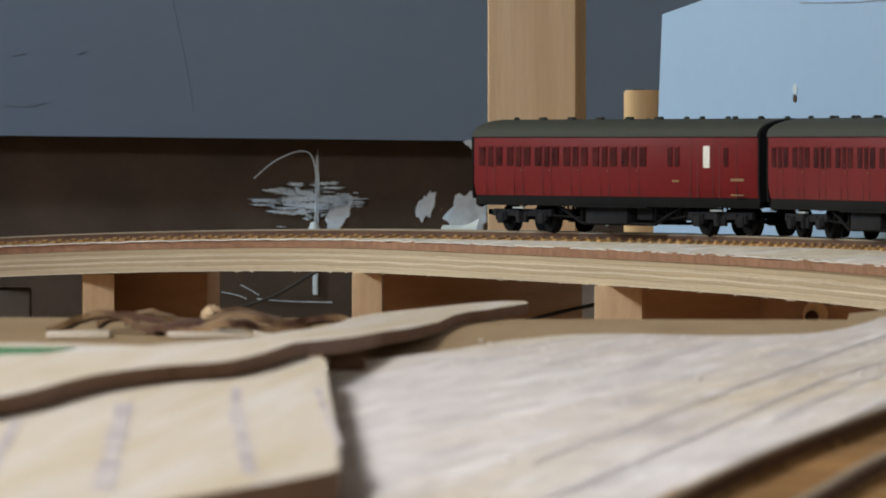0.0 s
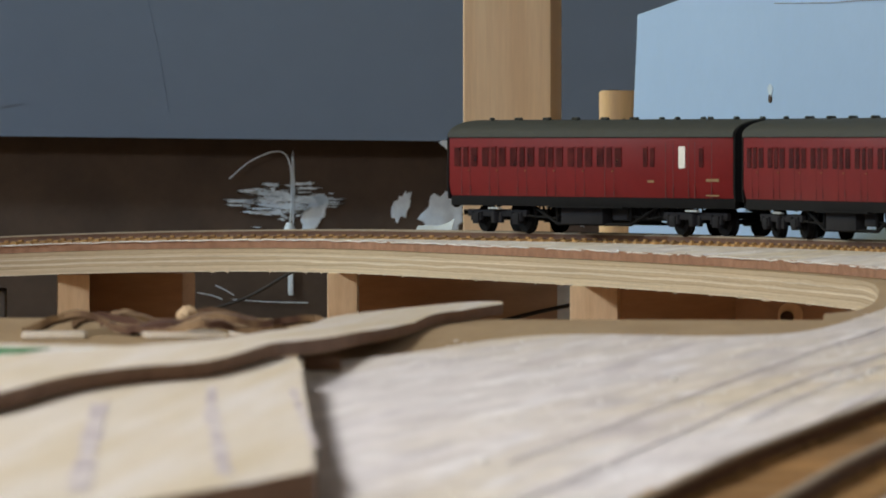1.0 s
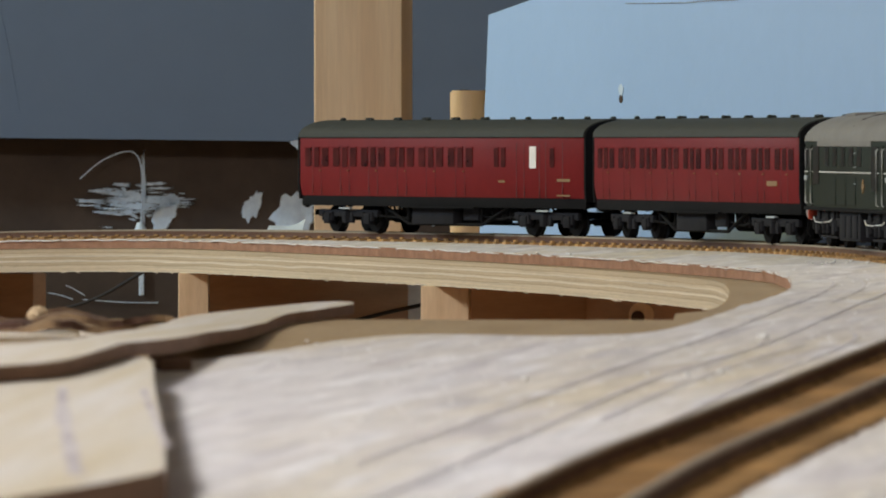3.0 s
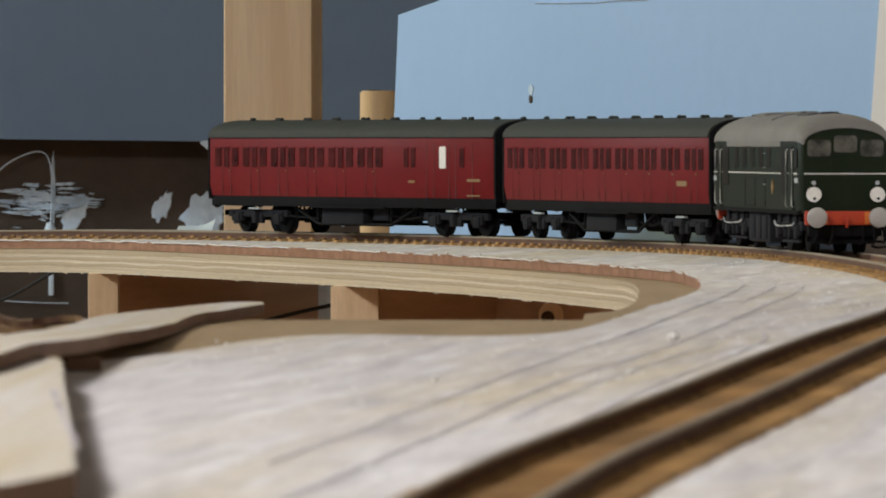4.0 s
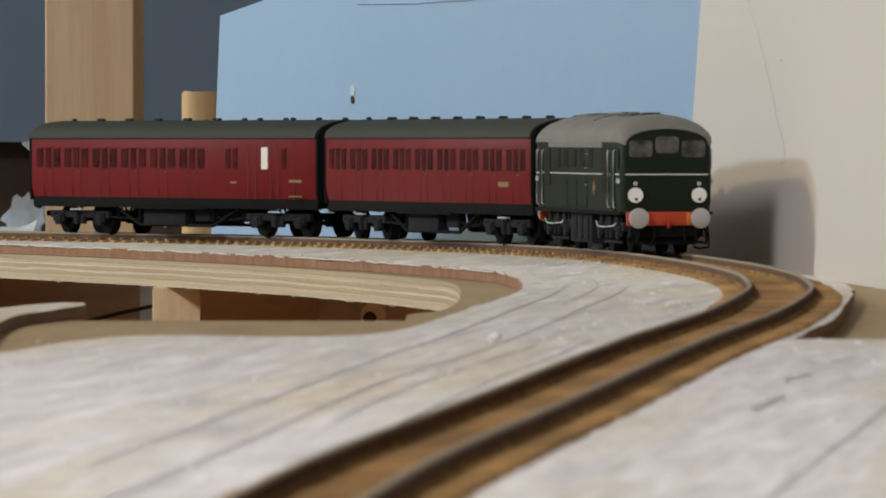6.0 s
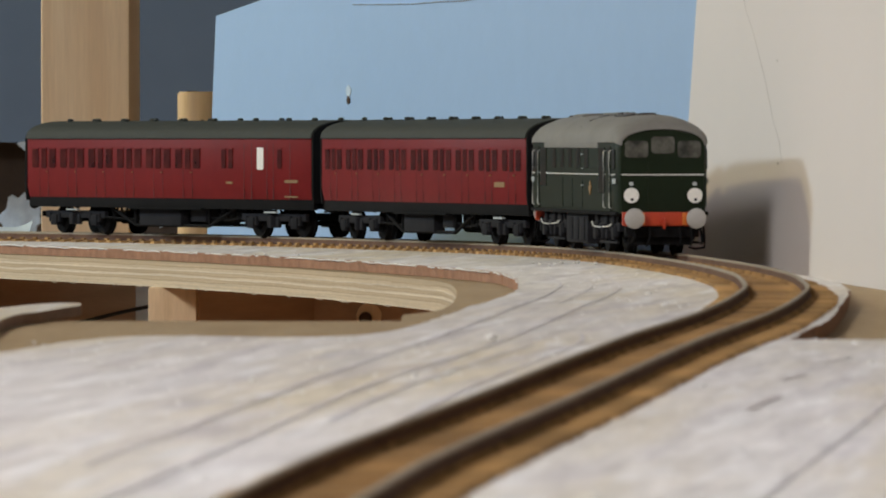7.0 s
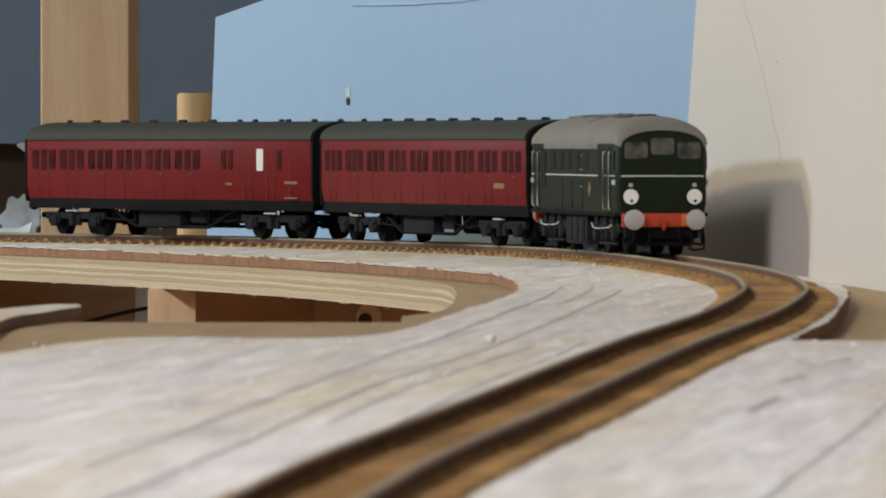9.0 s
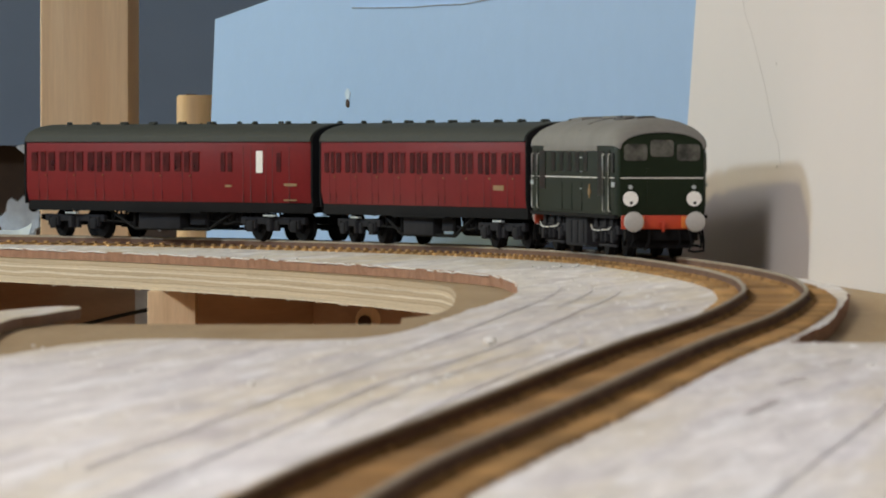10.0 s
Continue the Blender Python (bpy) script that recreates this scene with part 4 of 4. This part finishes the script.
M["side_glass"] = material("cab_side_window", (0.014, 0.015, 0.014), 0.4, second=(0.008, 0.009, 0.008), scale=120, spec=0.12)
M["green_glass"] = material("dark_side_window", (0.008, 0.014, 0.009), 0.35, scale=60, spec=0.15)
M["disc_grey"] = material("grey_buffer_steel", (0.48, 0.47, 0.46), 0.45, metal=0.2, scale=90, second=(0.38, 0.37, 0.36))
M["seam"] = material("door_seam", (0.09, 0.012, 0.012), 0.7, scale=90)
HEAD = float(RUN[np.argmin(np.abs(LINE[:, 1] - 2556))])
loco = locomotive()
set_on_line(loco, HEAD + 97, 114)
set_on_line(coach(False), HEAD + 97 + 100 + 122, 162)
set_on_line(coach(True), HEAD + 97 + 100 + 122 + 250, 162)


# ---- loose things in the foreground ----
def cut_piece(name, outline, z_of, thick, label, category, mats):
    """A loose flat offcut with a dark sawn edge. z_of gives its underside over the board in millimetres."""
    bm = bmesh.new()
    pts = spline(outline + outline[:1], 8)[:-1]
    vs = [bm.verts.new((x * MM, y * MM, 0)) for x, y in pts]
    es = [bm.edges.new((vs[i], vs[(i + 1) % len(vs)])) for i in range(len(vs))]
    bmesh.ops.triangle_fill(bm, use_beauty=True, edges=es)
    for axis, lo, hi in ((0, -400, 0), (1, 600, 2000)):
        c = lo
        while c < hi:
            co, no = [0, 0, 0], [0, 0, 0]
            co[axis], no[axis] = c * MM, 1
            bmesh.ops.bisect_plane(bm, geom=bm.verts[:] + bm.edges[:] + bm.faces[:], dist=1e-7, plane_co=co, plane_no=no)
            c += 25
    rim = [e for e in bm.edges if len(e.link_faces) == 1]
    low = {v: bm.verts.new(v.co) for v in list(bm.verts)}
    for f in list(bm.faces):
        bm.faces.new([low[v] for v in reversed(f.verts)])
    for e in rim:
        a, b = e.verts
        bm.faces.new((a, b, low[b], low[a])).material_index = 1
    for v, w in low.items():
        x, y = v.co.x / MM, v.co.y / MM
        z = level(x, y) + z_of(x, y)
        w.co.z, v.co.z = z * MM, (z + thick) * MM
    return thing(name, bm, mats, label, category, smooth=False)


def foreground():
    edge = [M["card"], M["card_edge"]]
    cut_piece("offcut_board", [(-112, 1350), (-107, 1335), (-98, 1230), (-85, 1080), (-75, 960), (-73.5, 940), (-76, 922), (-83, 890), (-100, 830), (-140, 770), (-330, 700), (-360, 1100), (-340, 1420), (-170, 1420)],
              lambda x, y: -4.0, 6.5, "cream offcut of board lying on the white sheet", "board", edge)
    cut_piece("bent_strip", [(-101.0, 1963), (-102.9, 1994), (-110.8, 1992), (-124.6, 1924), (-139.3, 1836), (-135.0, 1657), (-130.3, 1385), (-137.0, 1316), (-160.0, 1270), (-230.0, 1230), (-230.0, 1000), (-150.0, 1040), (-137.0, 1091), (-133.0, 1174), (-126.0, 1218), (-115.0, 1258), (-110.9, 1424), (-111.3, 1592), (-114.5, 1844), (-107.6, 1906)],
              lambda x, y: 2.7 - 10.7 * min(1.0, max(0.0, (y - 1330) / 460)) + 0.1 * (1 + math.sin(y / 34)), 2.9, "bent thin board strip with a dark rough edge on the offcut", "board strip", edge)
    # torn strips of bark-brown sheet
    for k, (x0, x1, y, amp, wid) in enumerate(((-214, -172, 1790, 7.0, 7.0), (-205, -152, 1818, 6.0, 7.0), (-186, -146, 1775, 4.4, 5.0), (-182, -141, 1840, 4.0, 6.5), (-200, -160, 1850, 5.6, 6.0))):
        secs = []
        for i in range(30):
            f = i / 29
            x = x0 + (x1 - x0) * f
            lift = 0.55 * amp * (0.5 + 0.5 * math.sin(f * 9 + k * 2.1 - 1.2)) * math.sin(math.pi * f) ** 0.5
            z = level(x, y) - 8.0 + lift + 0.8 * abs(noise.noise(Vector((f * 9, k, 0))))
            yy = y + 7 * math.sin(f * 5 + k)
            w = wid * (0.7 + 0.6 * noise.noise(Vector((f * 5, k, 5.0))))
            tw = 0.9 * math.sin(f * 6 + k)
            t = 1.7 + 0.5 * noise.noise(Vector((f * 12, k, 9.0)))
            secs.append([(x, yy - w, z + max(0, tw)), (x, yy + w, z + max(0, -tw)), (x, yy + w, z + max(0, -tw) + t), (x, yy - w, z + max(0, tw) + t)])
        thing("torn_strip", loft(bmesh.new(), secs), M["bark"], "torn curled strip of brown sheet lying on the plywood", "scrap", "torn strips on the board", smooth=False)
    for x, y, w, d, r in ((-172, 1775, 20, 26, 12), (-152, 1790, 12, 20, -20), (-204, 1770, 16, 22, 5)):
        ob = thing("offcut_scrap", box(bmesh.new(), 0, 0, 0.7, w, d, 1.4, bevel=0.3), M["card"], "small cream offcut lying on the plywood", "scrap", "torn strips on the board")
        ob.matrix_world = pose(x * MM, y * MM, (level(x, y) - 8.15) * MM, 0, 0, r)
    bm = bmesh.new()
    loft(bm, [[(-176 + 1.9 * math.cos(a) * k * (1 + 0.4 * math.sin(3 * a)), 1826 + 2.0 * math.sin(a) * k, level(-177, 1820) - 3.0 + z + 0.5 * math.sin(2 * a)) for a in np.linspace(0, math.tau, 14, endpoint=False)] for z, k in ((-2.2, 0.9), (-1, 1.2), (0.2, 1.0), (1.0, 0.35))])
    thing("cork_scrap", bm, M["pine_end"], "small cream crumb of cork on the torn strips", "scrap", "torn strips on the board")
    ob = thing("wood_scrap", box(bmesh.new(), 0, 0, 1.3, 7, 22, 2.6, bevel=0.6), M["card_edge"], "small dark brown wood offcut under the bent strip", "scrap")
    ob.matrix_world = pose(-113 * MM, 1460 * MM, (level(-113, 1460) - 4.05) * MM, 0, 0, 10)
    # a curled flap of pale paper leaning behind the track
    secs = []
    for i in range(16):
        f = i / 15
        x, up = -209 + 17 * f, 1.2 + 3.2 * max(0.0, (f - 0.55) / 0.45) ** 1.6
        secs.append([(x, 3262, -4.0), (x + 0.8, 3268, up * 0.4 - 1.6), (x + 1.5, 3276, up), (x + 1.5, 3276.6, up), (x + 0.8, 3268.7, up * 0.4 - 1.8), (x, 3262.8, -4.0)])
    thing("paper_scrap", loft(bmesh.new(), secs), M["pale_paper"], "curled scrap of pale blue paper behind the track", "scrap")
    card = base("printed_card", pose(-176 * MM, 1345 * MM, (level(-176, 1345) + 3.1) * MM, 0, 0, -4), "white card with a green printed stripe lying on the offcut", "card")
    part("sheet", box(bmesh.new(), 0, 0, 0, 66, 60, 1.0, bevel=0.2), M["disc"], card)
    part("print", box(bmesh.new(), -8, -4, 0.6, 50, 44, 0.3), M["leaf_green"], card, "green printed stripe")
    # pencil lines and smudges on the white board
    group = "pencil lines on the board"
    for pts in ([(34, 2330), (36.5, 2240), (35, 2150), (25, 1980), (3, 1712), (-22, 1450), (-38, 1270), (-55, 1080)],
                [(52, 2330), (54.5, 2230), (52, 2110), (39, 1930), (11, 1610), (-14, 1390), (-31, 1180), (-50, 960)],
                [(44, 2310), (46, 2220), (43, 2110), (32, 1950)],
                [(20, 1610), (-4, 1410), (-20, 1230)],
                [(33, 1680), (30, 1610), (7, 1390), (-7, 1240), (-22, 1090)],
                [(104, 1560), (90, 1420), (80, 1290), (56, 1085), (38, 930), (25, 800)]):
        thing("pencil_line", ribbon(bmesh.new(), spline(pts, 6), 0.8, -3.75, 0.6), M["pencil"], "soft grey pencil line curving beside the track", "pencil line", group, smooth=False)
    for x0, y0, x1, y1, w, on in ((66, 1400, 74, 1440, 2.2, -3.7), (76, 1490, 88, 1530, 2.0, -3.7), (55, 1275, 63, 1330, 3.2, -3.7), (-22, 1540, -12, 1560, 2.0, -3.7), (-72, 1480, -66, 1500, 1.6, -3.7),
                                  (-112, 1208, -104, 1120, 3.0, 2.62), (-104, 1120, -84, 925, 4.0, 2.62), (-124, 1141, -99, 885, 5.0, 2.62), (-98, 1205, -78, 1000, 1.8, 2.62), (-134, 1080, -116, 900, 3.0, 2.62)):
        q = [(x0 + (x1 - x0) * f, y0 + (y1 - y0) * f) for f in (0, 0.3, 0.6, 1)]
        thing("pencil_smudge", ribbon(bmesh.new(), spline(q, 3), w * 0.55, on, 0.6), M["smudge"], "faint purple-grey pencil smudge on the board", "smudge", "pencil smudges", smooth=False)
    # crumbs of plaster
    rng = random.Random(11)
    spots = [(11.1, 1632), (91, 1500), (-30, 1290)] + [(rng.uniform(-60, 60), rng.uniform(1150, 1640)) for _ in range(6)] + [(42 + rng.gauss(0, 5), 2570 + rng.gauss(0, 30)) for _ in range(10)] \
        + [(-40 - 60 * rng.random(), 2790 + rng.gauss(0, 40)) for _ in range(6)]
    for i, (x, y) in enumerate(spots):
        r = 1.8 if i == 0 else rng.uniform(0.35, 0.9)
        bm = bmesh.new()
        bmesh.ops.create_icosphere(bm, subdivisions=1, radius=r * MM)
        for v in bm.verts:
            v.co *= 1 + 0.3 * noise.noise(v.co * 900 + Vector((i, 0, 0)))
            v.co.z *= 0.7
        bmesh.ops.translate(bm, verts=bm.verts, vec=Vector((x, y, level(x, y) - 4 + r * 0.6)) * MM)
        thing("plaster_crumb", bm, M["disc"], "tiny white crumb of plaster on the board", "crumb", "crumbs on the board", smooth=False)

    # lumps of filler left in the paint
    bm = bmesh.new()
    rng = random.Random(23)
    for i in range(360):
        if i < 260:
            x, y = rng.uniform(-95, 110), rng.uniform(950, 1660)
        else:
            x, y = rng.uniform(-10, 80), rng.uniform(1660, 2450)
        near = float(np.min(np.hypot(LINE[:, 0] - x, LINE[:, 1] - y)))
        if near < 21 or (y > 1660 and (near > 62 or x > 75)) or (x < -70 and y < 1400):
            continue
        r = rng.uniform(0.22, 0.55) * (1.7 if rng.random() < 0.12 else 1.0)
        bmesh.ops.create_icosphere(bm, subdivisions=1, radius=r * MM, matrix=Matrix.Translation(Vector((x, y, level(x, y) - 3.95)) * MM) @ Matrix.Rotation(rng.uniform(0, 3), 4, "Z") @ Matrix.Diagonal((rng.uniform(0.8, 1.4), rng.uniform(0.8, 1.4), 0.8, 1)))
    thing("filler_lumps", bm, M["lump"], "small white lumps of filler in the paint of the board", "filler", kind="stuff")


M["pale_paper"] = material("pale_blue_paper", (0.62, 0.7, 0.74), 0.7, second=(0.55, 0.63, 0.68), scale=60)
foreground()


M["trackbed"] = material("brown_trackbed", (0.45, 0.27, 0.11), 0.9, second=(0.25, 0.14, 0.06), scale=110, mix=0.4, bump=0.8, bump_scale=500)


# ---- the track: two rails and its sleepers ----
def track():
    t = base("railway_track", Matrix(), "brown model railway track with dark rusty rails on the white sheet", "track")
    for s in (-1, 1):
        n = int(RUN[-1] / 8)
        prof = [(-1.3, -3.5), (1.3, -3.5), (1.3, -3.0), (0.5, -2.6), (0.45, -1.0), (0.6, -0.7), (-0.6, -0.7), (-0.45, -1.0), (-0.5, -2.6), (-1.3, -3.0)]
        head = [(-0.6, -0.7), (0.6, -0.7), (0.6, -0.14), (0.46, 0), (-0.46, 0), (-0.6, -0.14)]
        web, top = [], []
        for i in range(n):
            x, y, a = on_line(i * 8.0 + 3)
            z = level(x, y)
            for ring, out in ((prof, web), (head, top)):
                out.append([(x - math.sin(a) * (s * 8.8 + u), y + math.cos(a) * (s * 8.8 + u), z + v) for u, v in ring])
        rail = part("rail", loft(bmesh.new(), web), M["rail"], t, "dark rusty rail")
        part("rail_head", loft(bmesh.new(), top), M["rail_head"], rail, "dull steel rail head")
    strip = []
    for i in range(int(RUN[-1] / 12)):
        x, y, a = on_line(i * 12.0 + 3)
        z, k = level(x, y), 1 + 0.045 * noise.noise(Vector((i * 0.8, 0, 0)))
        strip.append([(x - math.sin(a) * u * k, y + math.cos(a) * u * k, z + v) for u, v in ((-15.2, -4.2), (16.9, -4.2), (16.3, -3.6), (-14.8, -3.6))])
    part("trackbed", loft(bmesh.new(), strip), M["trackbed"], t, "brown painted strip under the sleepers", smooth=False)
    pieces = []
    for off, long, wide, up in ((0.4, 33.2, 3.4, 0.0), (0.5, 33.8, 3.7, 0.12), (0.2, 32.8, 3.2, -0.08), (0.45, 33.5, 3.5, 0.05), (0.3, 33.2, 3.9, 0.15)):
        bm = bmesh.new()
        ends = [(-long / 2 + off, 0.85), (-long / 2 + off + 1.2, 1.0), (long / 2 + off - 1.2, 1.0), (long / 2 + off, 0.85)]
        loft(bm, [[(-wide / 2 * k, y, -4.3), (wide / 2 * k, y, -4.3), (wide / 2 * k * 0.9, y, -3.0 + up - 0.5 * (1 - k)), (-wide / 2 * k * 0.9, y, -3.0 + up - 0.5 * (1 - k))] for y, k in ends])
        for s in (-1, 1):
            for d in (-1, 1):
                box(bm, 0, s * 8.8 + d * 1.85, -2.65, 2.2, 1.1, 1.0)
        pieces.append(mesh_of(bm, "sleeper", M["sleeper"]))
    pick = random.Random(8)
    pitch, count = 8.6, int((RUN[-1] - 10) / 8.6)
    late = bmesh.new()
    for i in range(count):
        x, y, a = on_line(i * pitch + 4)
        piece = pick.choice(pieces)
        m = Matrix.Translation((x * MM, y * MM, level(x, y) * MM)) @ Matrix.Rotation(a + radians(pick.uniform(-2.0, 2.0)), 4, "Z")
        if i < 300:
            ob = new("sleeper", piece)
            ob.parent = t
            ob.matrix_local = m
        else:
            n0 = len(late.verts)
            late.from_mesh(piece)
            late.verts.ensure_lookup_table()
            bmesh.ops.transform(late, matrix=m, verts=late.verts[n0:])
    if len(late.verts):
        tagged(part("sleeper_run", late, M["sleeper"], t), kind="stuff")
    else:
        late.free()


track()
